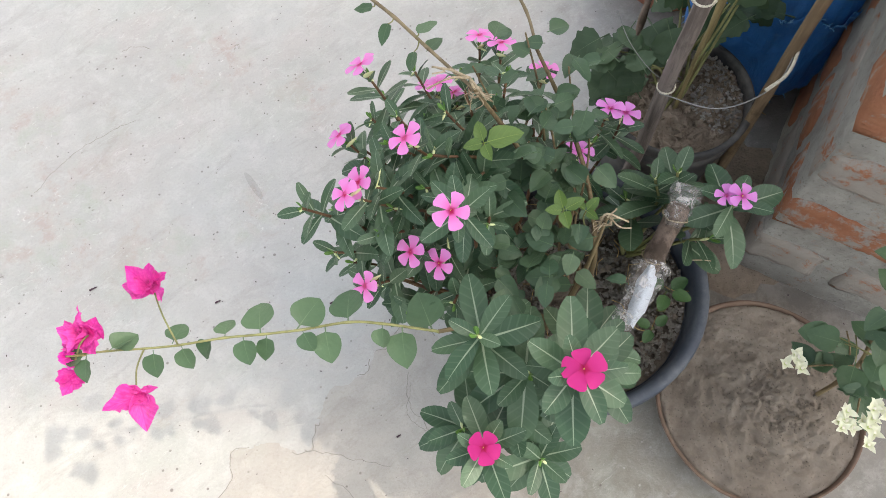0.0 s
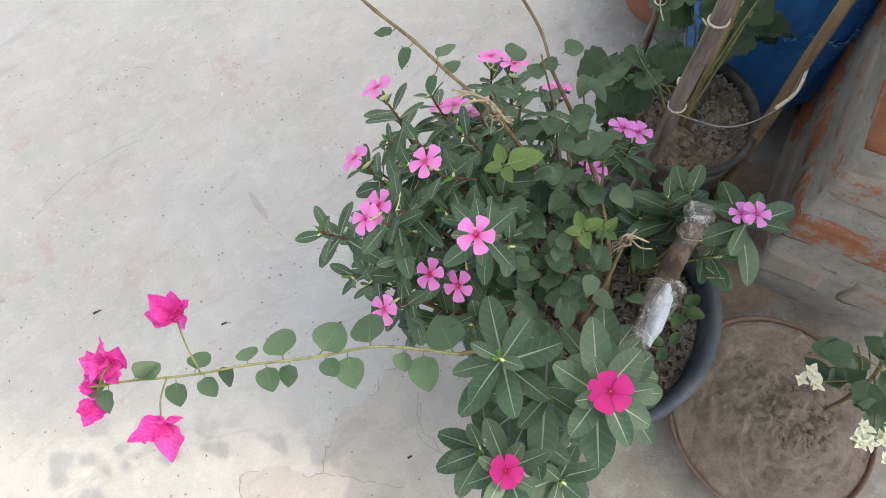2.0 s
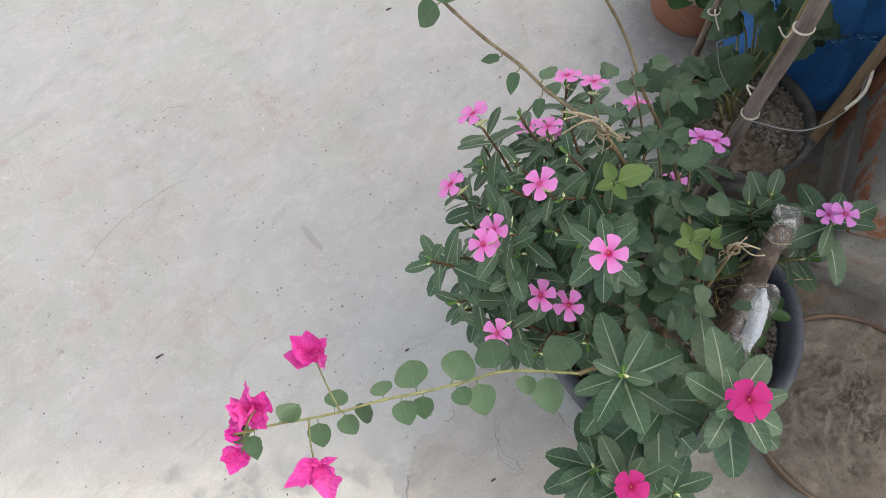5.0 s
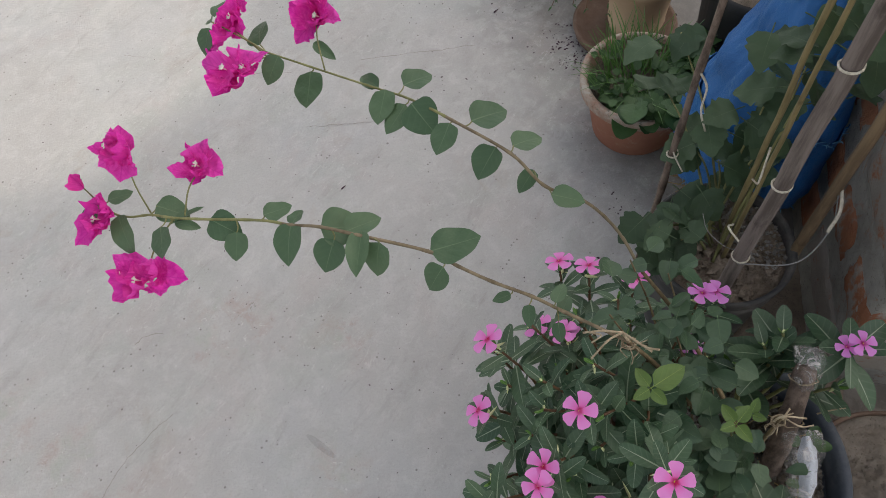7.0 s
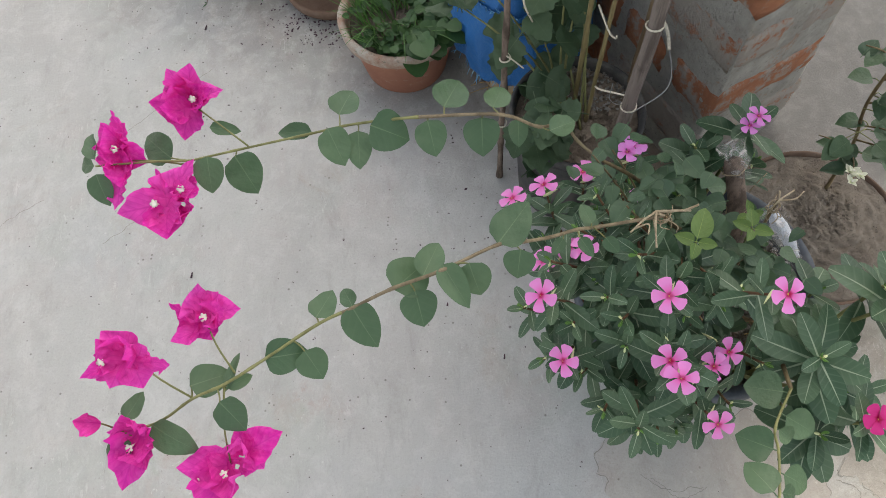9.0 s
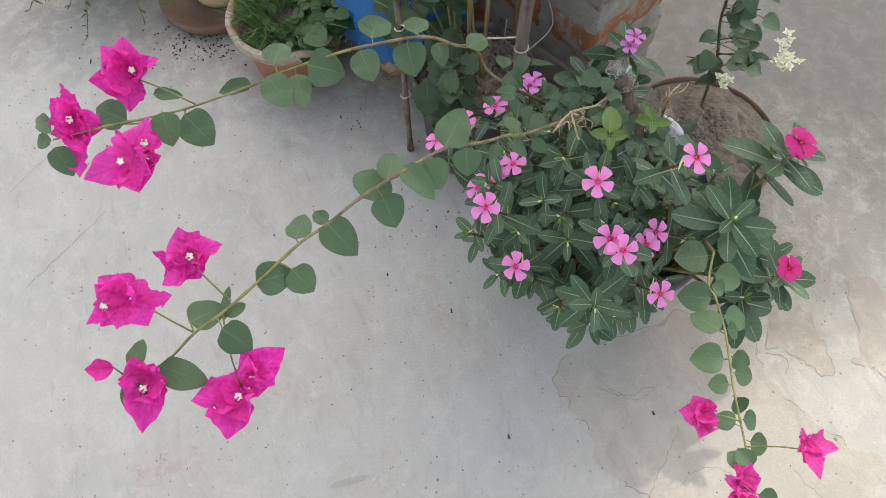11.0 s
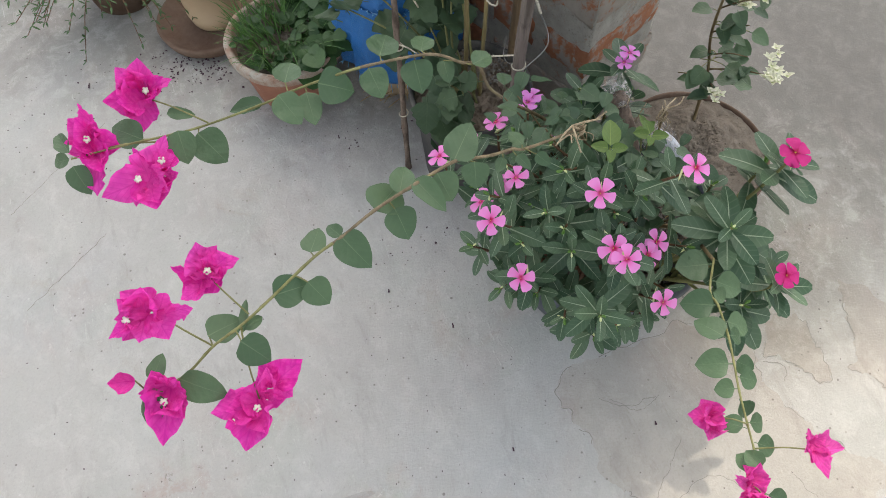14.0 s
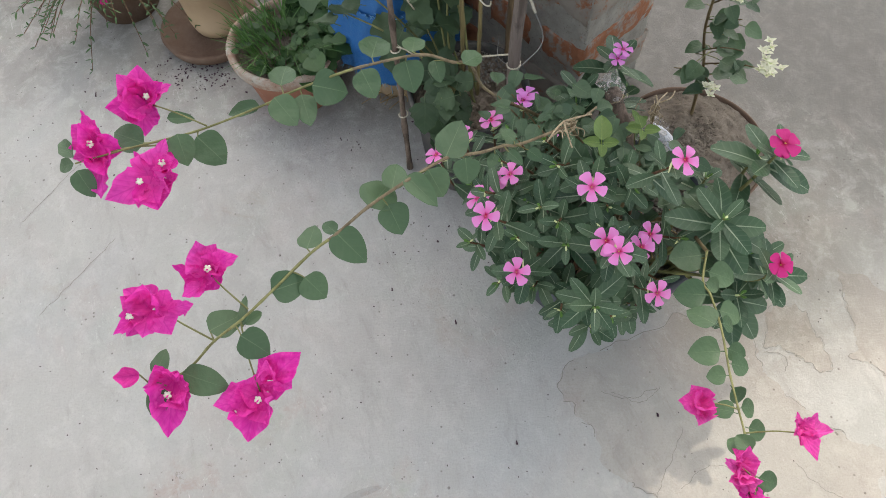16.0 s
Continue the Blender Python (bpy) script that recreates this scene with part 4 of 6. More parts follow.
def build_rose_periwinkle():
    plant = thing("periwinkle", (0.43, 0.64, 0.165), "periwinkle with broad glossy leaves and two deep rose flowers", "flowering plant", "periwinkles in the large pot")
    root = Vector((0.44, 0.66, 0.165))
    for at, ax, size, n in (((0.457, 0.573, 0.468), (0.15, -0.3, 1), 0.057, 4), ((0.366, 0.529, 0.335), (-0.1, -0.35, 1), 0.053, 4), ((0.366, 0.625, 0.432), (-0.2, -0.05, 1), 0.058, 5),
                            ((0.42, 0.60, 0.36), (0.1, -0.3, 1), 0.062, 5), ((0.50, 0.63, 0.33), (0.4, -0.2, 1), 0.06, 5), ((0.432, 0.522, 0.265), (0.1, -0.4, 1), 0.058, 6), ((0.345, 0.56, 0.285), (-0.3, -0.2, 1), 0.056, 5), ((0.40, 0.565, 0.31), (-0.1, -0.5, 1), 0.058, 5), ((0.49, 0.585, 0.41), (0.4, -0.3, 1), 0.06, 4)):
        shoot(plant, root + Vector((rnd(-0.03, 0.03), rnd(-0.02, 0.02), 0)), at, ax, STEM_GREEN, 0.003, 0.0018)
        rosette(plant, at, ax, size * 1.12, n + 1, None, 0.007, 62, 7, True, 1.14)
    flower(plant, (0.457, 0.573, 0.482), (-0.1, -0.1, 1), 0.037, "rose", 0.9, 0.05)
    flower(plant, (0.366, 0.529, 0.349), (-0.25, -0.3, 1), 0.033, "rose", 0.2, 0.05)


def build_small_periwinkle():
    plant = thing("periwinkle", (0.60, 0.80, 0.165), "young periwinkle with mauve flowers leaning to the brick wall", "flowering plant", "periwinkles in the large pot")
    root = Vector((0.585, 0.80, 0.165))
    for at, ax, size, n in (((0.675, 0.782, 0.362), (0.0, -0.1, 1), 0.060, 4), ((0.625, 0.838, 0.335), (-0.1, 0.4, 1), 0.056, 5), ((0.655, 0.76, 0.31), (0.6, -0.3, 0.8), 0.055, 4), ((0.57, 0.83, 0.29), (-0.3, 0.3, 0.9), 0.05, 4),
                            ((0.64, 0.82, 0.29), (0.5, 0.4, 0.8), 0.055, 4), ((0.60, 0.835, 0.325), (-0.2, 0.5, 1), 0.055, 4), ((0.585, 0.85, 0.25), (-0.3, 0.6, 0.8), 0.055, 4)):
        shoot(plant, root, at, ax, STEM_GREEN, 0.0026, 0.0016)
        rosette(plant, at, ax, size * 1.2, n, None, 0.009 if at[0] > 0.67 else 0.011, 70 if at[0] > 0.67 else 48, 8, True, 1.2)
    flower(plant, (0.677, 0.781, 0.376), (0.1, -0.2, 1), 0.032, "mauve", 0.3)
    flower(plant, (0.662, 0.786, 0.370), (-0.3, -0.1, 1), 0.026, "mauve", 0.7, 0.25)


build_rose_periwinkle()
build_small_periwinkle()


# ---- bougainvillea ----
SIDE, RISE, FRONT = (Vector(v) for v in ((0.253, -0.968, -0.011), (0.847, 0.216, 0.485), (-0.467, -0.132, 0.874)))
FACINGS = ((SIDE, RISE, FRONT), tuple(Vector(v) for v in ((0.997, -0.066, -0.032), (0.073, 0.92, 0.384), (0.005, -0.385, 0.923))))


def bract_head(parent, at, stem_from, facing, bracts, stars):
    """A head of papery bracts round slim tubes, some of them open as white stars, on a thin stalk."""
    at, stem_from = Vector(at), Vector(stem_from)
    side, rise, front = FACINGS[facing]
    head = part("bract_head", tube("stalk", spline([stem_from, stem_from.lerp(at, 0.5) + UP * 0.003, at - front * 0.008], 4), 0.0009, 0.0007, STEM_GREEN, 5), parent)
    meshes = OLD_BRACTS if facing else BRACTS
    for u, v, tu, tv, wide in bracts:
        base = at + (side * u + rise * v) * 0.001 - front * rnd(0.003, 0.009)
        tip = at + (side * tu + rise * tv) * 0.001 + front * rnd(-0.008, 0.010)
        go = tip - base
        base, go = base - go * 0.15, go * 1.15
        part("bract", RNG.choice(meshes), head, aim(base, go, front - go.normalized() * 0.2 + side * rnd(-0.65, 0.65) + rise * rnd(-0.65, 0.65), go.length * rnd(0.94, 1.06), wide * 0.00116 / go.length))
    # short inner bracts that stand up from the middle
    for k in range(0 if facing else 2):
        u, v, tu, tv, wide = bracts[(2 * k + 1) % len(bracts)]
        base = at + (side * (u + rnd(-4, 4)) + rise * (v + rnd(-4, 4))) * 0.001 - front * 0.004
        go = (side * tu + rise * tv) * 0.0006 + front * rnd(0.010, 0.018)
        part("bract", RNG.choice(meshes), head, aim(base, go, front * 0.4 - (side * tu + rise * tv) * 0.03 + side * rnd(-0.3, 0.3), go.length * 1.05, wide * 0.0009 / go.length))
    for u, v in stars:
        p = at + (side * u + rise * v) * 0.001 - front * 0.003
        part("star", STAR, head, aim(p, side, front + side * rnd(-0.3, 0.3) + rise * rnd(-0.3, 0.3), 0.015), "small white open flower")
        for k in range(2):
            part("bud_tube", BRACT_TUBE, head, aim(p, side, front + side * rnd(-0.9, 0.9) + rise * rnd(-0.9, 0.9), 0.014))


def nearest_on(stem, p):
    """The place on a stem's line that lies nearest to p."""
    best = None
    for q in spline(stem, 8):
        if best is None or (q - p).length < (best - p).length:
            best = q
    return best


def branch_leaf(parent, stem, base, tip, wide):
    """A heart-shaped blade from base to tip, on a short stalk from the nearest part of the stem."""
    base, tip = Vector(base), Vector(tip)
    go = tip - base
    long = max(go.length, wide * 0.95)
    n = FRONT + UP * 0.25 + SIDE * rnd(-0.28, 0.28) + RISE * rnd(-0.28, 0.28)
    mid = (base + tip) * 0.5
    base = mid - go.normalized() * long * 0.5
    part("leaf", RNG.choice(BLADES), parent, aim(base, go, n, long, wide / (0.9 * long)))
    foot = nearest_on(stem, base)
    if (foot - base).length < 0.03:
        part("leaf_stalk", tube("leaf_stalk", spline([foot, foot.lerp(base, 0.6) - FRONT * 0.002, base + go * 0.03], 3), 0.0008, 0.0006, STEM_GREEN, 5), parent)


def stem_leaf(parent, base, tip, meshes, wide=1.0):
    base, tip = Vector(base), Vector(tip)
    go = tip - base
    n = UP + Vector((rnd(-0.25, 0.25), rnd(-0.25, 0.25), 0)) + Vector((-0.2, -0.15, 0))
    part("leaf", RNG.choice(meshes), parent, aim(base, go, n, max(0.023, go.length * 1.0) / 1.13, wide * rnd(0.92, 1.1)))


B_STEM = (
    (0.337, 0.884, 0.545),
    (0.308, 0.898, 0.576),
    (0.275, 0.913, 0.604),
    (0.248, 0.927, 0.63),
    (0.227, 0.942, 0.647),
    (0.174, 0.963, 0.678),
    (0.147, 0.993, 0.665),
    (0.123, 1.017, 0.649),
    (0.099, 1.034, 0.648),
    (0.055, 1.055, 0.648),
    (0.024, 1.07, 0.649),
    (0.002, 1.09, 0.64),
    (-0.019, 1.102, 0.633),
    (-0.033, 1.113, 0.632),
    (-0.045, 1.13, 0.638),
)
A_STEM = (
    (0.453, 0.925, 0.478),
    (0.442, 0.95, 0.51),
    (0.415, 0.955, 0.565),
    (0.385, 0.957, 0.612),
    (0.348, 0.963, 0.648),
    (0.327, 0.991, 0.674),
    (0.292, 1.043, 0.681),
    (0.28, 1.075, 0.671),
    (0.266, 1.111, 0.657),
    (0.248, 1.139, 0.649),
    (0.201, 1.178, 0.66),
    (0.156, 1.186, 0.697),
)
# leaves of the branches: foot of the blade, its tip, its width
B_LEAVES = (
    (0.229, 0.942, 0.646, 0.275, 0.937, 0.646, 0.033),
    (0.233, 0.923, 0.644, 0.215, 0.916, 0.631, 0.027),
    (0.189, 0.947, 0.68, 0.174, 0.929, 0.662, 0.029),
    (0.179, 0.965, 0.678, 0.16, 0.931, 0.67, 0.021),
    (0.147, 0.991, 0.665, 0.184, 0.982, 0.661, 0.036),
    (0.165, 0.975, 0.671, 0.2, 0.98, 0.667, 0.023),
    (0.155, 0.977, 0.663, 0.136, 0.958, 0.649, 0.03),
    (0.124, 1.019, 0.65, 0.105, 0.986, 0.641, 0.031),
    (0.124, 1.018, 0.648, 0.136, 1.037, 0.643, 0.014),
    (0.102, 1.039, 0.648, 0.129, 1.041, 0.643, 0.023),
)
B_OUTER_LEAVES = (
    (0.075, 1.032, 0.647, 0.066, 1.011, 0.633, 0.027),
    (0.055, 1.056, 0.647, 0.076, 1.03, 0.643, 0.029),
    (0.019, 1.069, 0.643, 0.051, 1.082, 0.639, 0.009),
    (0.022, 1.071, 0.642, 0.042, 1.063, 0.63, 0.011),
    (0.01, 1.067, 0.647, 0.004, 1.04, 0.635, 0.03),
    (0.009, 1.097, 0.642, 0.035, 1.079, 0.633, 0.027),
    (-0.029, 1.108, 0.634, -0.032, 1.069, 0.621, 0.027),
    (-0.036, 1.129, 0.635, -0.012, 1.132, 0.631, 0.015),
    (-0.046, 1.119, 0.638, -0.072, 1.117, 0.627, 0.019),
)
A_LEAVES = (
    (0.191, 1.181, 0.66, 0.175, 1.147, 0.646, 0.034),
    (0.166, 1.177, 0.696, 0.145, 1.163, 0.679, 0.025),
    (0.205, 1.219, 0.66, 0.221, 1.199, 0.648, 0.013),
    (0.249, 1.141, 0.648, 0.237, 1.175, 0.642, 0.017),
    (0.271, 1.124, 0.658, 0.304, 1.131, 0.656, 0.028),
    (0.252, 1.123, 0.662, 0.233, 1.094, 0.648, 0.029),
    (0.264, 1.099, 0.659, 0.237, 1.082, 0.645, 0.024),
    (0.267, 1.086, 0.672, 0.275, 1.052, 0.663, 0.037),
    (0.289, 1.041, 0.681, 0.268, 1.021, 0.667, 0.028),
)
A_INNER_LEAVES = (
    (0.308, 1.036, 0.679, 0.347, 1.041, 0.675, 0.032),
    (0.334, 1.002, 0.668, 0.368, 1.008, 0.663, 0.024),
    (0.319, 1.005, 0.671, 0.293, 0.99, 0.656, 0.032),
    (0.347, 0.983, 0.648, 0.326, 0.971, 0.64, 0.018),
    (0.35, 0.953, 0.646, 0.379, 0.938, 0.638, 0.021),
)
A_OUTER_LEAVES = (
    (0.153, 1.206, 0.69, 0.159, 1.245, 0.691, 0.027),
    (0.12, 1.257, 0.697, 0.141, 1.287, 0.69, 0.014),
    (0.111, 1.252, 0.691, 0.095, 1.234, 0.678, 0.021),
    (0.116, 1.257, 0.693, 0.113, 1.278, 0.684, 0.014),
)
C_STEM = (
    (0.328, 0.638, 0.41),
    (0.273, 0.644, 0.43),
    (0.243, 0.64, 0.455),
    (0.202, 0.631, 0.47),
    (0.168, 0.626, 0.48),
    (0.135, 0.622, 0.49),
    (0.098, 0.615, 0.5),
    (0.072, 0.611, 0.51),
    (0.045, 0.608, 0.52),
    (0.021, 0.605, 0.525),
)
C_LEAVES = (
    (0.049, 0.608, 0.518, 0.064, 0.626, 0.51),
    (0.079, 0.61, 0.508, 0.08, 0.587, 0.5),
    (0.093, 0.616, 0.502, 0.098, 0.64, 0.494),
    (0.1, 0.615, 0.499, 0.107, 0.596, 0.491),
    (0.125, 0.622, 0.492, 0.118, 0.613, 0.484),
    (0.136, 0.623, 0.49, 0.134, 0.642, 0.482),
    (0.151, 0.624, 0.485, 0.155, 0.599, 0.477),
    (0.171, 0.626, 0.479, 0.17, 0.604, 0.471),
    (0.166, 0.626, 0.481, 0.16, 0.662, 0.473),
    (0.197, 0.631, 0.471, 0.217, 0.665, 0.463),
    (0.202, 0.631, 0.47, 0.209, 0.614, 0.462),
    (0.222, 0.635, 0.462, 0.225, 0.602, 0.454),
    (0.243, 0.639, 0.455, 0.241, 0.679, 0.447),
    (0.273, 0.643, 0.43, 0.272, 0.625, 0.422),
    (0.292, 0.642, 0.423, 0.292, 0.602, 0.415),
    (0.322, 0.638, 0.412, 0.309, 0.681, 0.404),
)
C_TIP = (
    (0.029, 0.604, 0.525, 0.01, 0.604, 0.521),
    (0.048, 0.607, 0.525, 0.065, 0.621, 0.521),
    (0.029, 0.604, 0.525, 0.027, 0.587, 0.521),
)

# heads of bracts: middle, where the stalk leaves the stem, the way they face, each bract's foot, tip and width and each open flower, in millimetres round the middle
A_HEADS = (
    ((0.214, 1.249, 0.669), (0.205, 1.176, 0.66), 0, ((2, 2, 0, 34, 30), (5, 4, 28, 19, 24), (0, 2, -18, 25, 24), (0, -4, -31, -6, 27), (2, -6, 1, -36, 27), (9, 2, 24, 5, 21), (-1, 10, -7, -21, 27)), ((9, 5), )),
    ((0.129, 1.244, 0.693), (0.156, 1.186, 0.69), 0, ((-1, 23, -7, 40, 9), (0, 11, -19, 28, 24), (3, 11, 24, 3, 25), (1, 2, -18, -6, 25), (3, -4, 11, -38, 24), (5, -2, 16, -22, 22), (-1, 14, 3, -12, 27)), ((0, 11), )),
    ((0.118, 1.188, 0.69), (0.156, 1.186, 0.69), 0, ((4, 0, 14, 40, 28), (9, 9, 33, 10, 23), (0, -3, -35, -19, 27), (3, -7, 13, -30, 30), (-5, -9, -10, -25, 20), (1, -2, -9, 24, 19), (17, 0, 35, 1, 16), (6, 1, 22, -16, 25)), ((-3, -4), (17, 13), )),
)
B_HEADS = (
    ((0.0, 1.124, 0.69), (0.003, 1.09, 0.637), 0, ((-2, 5, 0, 26, 22), (-7, 3, -23, 20, 24), (-9, -1, -31, -5, 17), (-14, -5, -25, -20, 14), (0, -2, 11, -20, 24), (2, 3, 13, 21, 20), (11, 1, 30, 7, 14), (-7, -2, -7, -19, 23)), ((-18, -3), )),
    ((0.056, 1.117, 0.655), (0.034, 1.069, 0.648), 0, ((0, 1, -5, 26, 26), (2, 3, 25, 15, 25), (-3, -2, -27, 4, 20), (-5, -7, -22, -18, 17), (2, -2, 13, -14, 24), (0, 5, 12, 23, 22), (-3, -2, -5, -18, 25)), ((5, 2), )),
    ((-0.028, 1.045, 0.612), (0.022, 1.072, 0.645), 0, ((13, 17, 33, 36, 24), (11, 17, 1, 34, 14), (16, 14, 28, 6, 17), (-3, 0, -37, -9, 28), (-3, -2, -12, -38, 28), (1, -2, 14, -24, 26), (-1, 3, -18, 8, 24), (4, 5, -4, 21, 17), (6, 7, 23, 4, 20)), ((1, -1), (-20, -14), )),
    ((-0.045, 1.11, 0.636), (-0.043, 1.131, 0.638), 0, ((1, 5, -3, -37, 27), (1, 0, 15, -20, 23), (-6, 5, -23, 2, 10), (-3, 7, -8, 23, 21), (-1, 5, 5, 17, 17), (-3, 0, -12, -16, 18)), ((-1, -2), )),
)
C_HEADS = (
    ((0.083, 0.66, 0.541), (0.098, 0.615, 0.5), 1, ((0, -6, -5, 17, 22), (0, -5, 12, 11, 22), (-2, -5, -23, -1, 16), (-2, -2, -18, 16, 19), (3, -7, 14, -5, 17), (-1, 1, -4, -14, 25)), ()),
    ((0.034, 0.62, 0.537), (0.021, 0.605, 0.525), 1, ((-1, -2, 18, 5, 19), (-3, 0, -8, 21, 11), (-1, 0, 10, 13, 19), (-8, -2, -26, 6, 16), (-8, -5, -21, 12, 14), (-1, -4, 6, -16, 20), (-8, -5, -24, -6, 14), (-12, -2, -6, -16, 17)), ()),
    ((0.077, 0.569, 0.536), (0.072, 0.611, 0.51), 1, ((3, -9, 12, -36, 19), (3, -7, -22, -14, 15), (3, -6, -12, -4, 13), (7, -2, 20, 1, 6), (9, -5, 18, -11, 11), (3, -2, -5, 2, 6)), ()),
    ((0.012, 0.588, 0.507), (0.021, 0.605, 0.525), 1, ((-2, 4, -8, -14, 18), (0, 4, 6, -4, 13), (-4, 4, -17, -3, 13)), ()),
)


def build_bougainvillea():
    plant = thing("bougainvillea", P1 + UP * 0.165, "bougainvillea with long arching stems and magenta bracts, tied with twine", "flowering shrub")
    root = P1 + Vector((-0.01, -0.02, 0.16))
    knot = Vector((0.379, 0.833, 0.543))
    part("trunk", tube("trunk", spline([root, (0.50, 0.74, 0.28), (0.475, 0.765, 0.36), (0.425, 0.815, 0.455), knot], 6), 0.0046, 0.0021, STEM_BROWN, 8, 0.12, 5), plant)
    part("trunk", tube("trunk", spline([root + Vector((0.03, 0.02, 0)), (0.52, 0.76, 0.30), (0.515, 0.83, 0.34), (0.485, 0.88, 0.42), A_STEM[0]], 6), 0.0036, 0.0020, STEM_BROWN, 7, 0.12, 5), plant)
    part("trunk", tube("trunk", spline([root + Vector((-0.03, -0.03, 0)), (0.45, 0.69, 0.27), (0.39, 0.66, 0.36), C_STEM[0]], 6), 0.004, 0.0023, STEM_BROWN, 7, 0.12, 5), plant)
    for stem in ((knot,) + B_STEM, A_STEM):
        line = spline(stem, 6)
        half = len(line) * 5 // 9
        part("stem", tube("stem", line[:half + 1], 0.0018, 0.0014, STEM_TAN, 7, 0.2, 6), plant, None, "woody tan lower stem")
        part("stem", tube("stem", line[half:], 0.0014, 0.0010, STEM_GREEN, 7, 0.2, 6), plant, None, "green young stem")
    part("stem", tube("stem", spline(C_STEM, 6), 0.0015, 0.0009, STEM_GREEN, 7, 0.2, 6), plant)
    for stem, leaves in ((A_STEM, A_LEAVES), (A_STEM, A_INNER_LEAVES), (A_STEM, A_OUTER_LEAVES), (B_STEM, B_LEAVES), (B_STEM, B_OUTER_LEAVES)):
        for x, y, z, tx, ty, tz, wide in leaves:
            branch_leaf(plant, stem, (x, y, z), (tx, ty, tz), wide)
    for base, tip, wide in (((0.302, 0.892, 0.575), (0.293, 0.873, 0.57), 0.013), ((0.329, 0.89, 0.56), (0.348, 0.91, 0.555), 0.015), ((0.324, 0.873, 0.555), (0.318, 0.855, 0.548), 0.015), ((0.289, 0.904, 0.585), (0.271, 0.906, 0.58), 0.012)):
        branch_leaf(plant, B_STEM, base, tip, wide)
    for bx, by, bz, tx, ty, tz in C_LEAVES + C_TIP:
        stem_leaf(plant, (bx, by, bz), (tx, ty, tz), BOUG, 1.08)
    part("stem", tube("stem", spline([C_STEM[-1], (0.012, 0.604, 0.526), C_TIP[0][:3]], 4), 0.0011, 0.0008, STEM_GREEN, 6), plant)
    part("stem", tube("stem", spline([A_STEM[-1], (0.142, 1.215, 0.694), (0.116, 1.255, 0.694)], 5), 0.0011, 0.0008, STEM_GREEN, 6), plant)
    for at, foot, facing, bracts, stars in A_HEADS + B_HEADS + C_HEADS:
        bract_head(plant, at, foot, facing, bracts, stars)
    # closed bracts at the ends of two branches
    for at, go, foot in (((-0.046, 1.128, 0.662), (-0.35, 0.85, 0.1), B_STEM[-1]), ((0.022, 0.607, 0.520), (-0.95, -0.1, -0.1), C_STEM[-1])):
        at, go, foot = Vector(at), Vector(go), Vector(foot)
        part("stalk", tube("stalk", spline([foot, foot.lerp(at, 0.6) + UP * 0.002, at], 4), 0.0008, 0.0006, STEM_GREEN, 5), plant)
        bud = part("bract_bud", BRACT_TUBE, plant, aim(at, go.orthogonal(), go, 0.012))
        for k in range(3):
            part("bract", BRACTS[2], bud, aim(at, go, FRONT + SIDE * (k - 1) * 0.8, 0.019, 0.85))
    # dark leaves round the knot and between the periwinkle shoots
    for c, n, sd in (((0.43, 0.80, 0.475), 14, 0.020), ((0.455, 0.775, 0.44), 12, 0.020), ((0.485, 0.82, 0.415), 12, 0.022), ((0.465, 0.708, 0.38), 15, 0.018), ((0.42, 0.69, 0.39), 6, 0.02), ((0.51, 0.87, 0.42), 6, 0.025),
                     ((0.415, 0.735, 0.41), 16, 0.020), ((0.445, 0.715, 0.41), 14, 0.020), ((0.40, 0.765, 0.43), 10, 0.018), ((0.43, 0.84, 0.46), 10, 0.024), ((0.488, 0.80, 0.39), 3, 0.015), ((0.455, 0.86, 0.47), 9, 0.022), ((0.44, 0.93, 0.50), 5, 0.018), ((0.38, 0.87, 0.53), 3, 0.015), ((0.385, 0.665, 0.40), 4, 0.02), ((0.49, 0.92, 0.45), 4, 0.02)):
        c = Vector(c)
        for _ in range(n):
            p = c + Vector((RNG.gauss(0, sd), RNG.gauss(0, sd), RNG.gauss(0, sd * 0.8)))
            q = rnd(0, 6.28)
            d = Vector((math.cos(q), math.sin(q), rnd(-0.4, 0.15)))
            part("leaf", RNG.choice(DARKB), plant, aim(p - d * 0.014, d, UP + Vector((rnd(-0.9, 0.6), rnd(-0.9, 0.6), 0)), rnd(0.020, 0.032), rnd(0.9, 1.1)))
        part("twig", tube("twig", spline([root.lerp(c, 0.55), root.lerp(c, 0.8) + Vector((0.006, 0.004, 0)), c], 4), 0.0018, 0.001, STEM_BROWN, 5), plant)
    for c, tips in (((0.385, 0.793, 0.512), ((0.036, 0.005, 0.006), (-0.006, 0.026, 0.006), (0.006, -0.024, 0.002), (-0.024, -0.004, 0.0))),
                    ((0.462, 0.742, 0.456), ((0.026, 0.012, 0.004), (-0.004, 0.026, 0.004), (0.002, -0.026, 0.006), (-0.022, 0.0, 0.004))),
                    ((0.488, 0.748, 0.438), ((0.016, 0.012, 0.01), (-0.014, 0.014, 0.004), (0.012, -0.014, 0.004)))):
        c = Vector(c)
        part("twig", tube("twig", spline([c - UP * 0.06 + Vector((0.01, -0.006, 0)), c - UP * 0.02, c], 4), 0.0012, 0.0009, STEM_GREEN, 5), plant)
        for d in tips:
            d = Vector(d)
            part("leaf", LIME[0], plant, aim(c, d, UP + Vector((rnd(-0.6, 0.3), rnd(-0.5, 0.5), 0)), d.length * (0.98 if d.x > 0.03 else 0.78), 0.72), "pale lime young leaf")
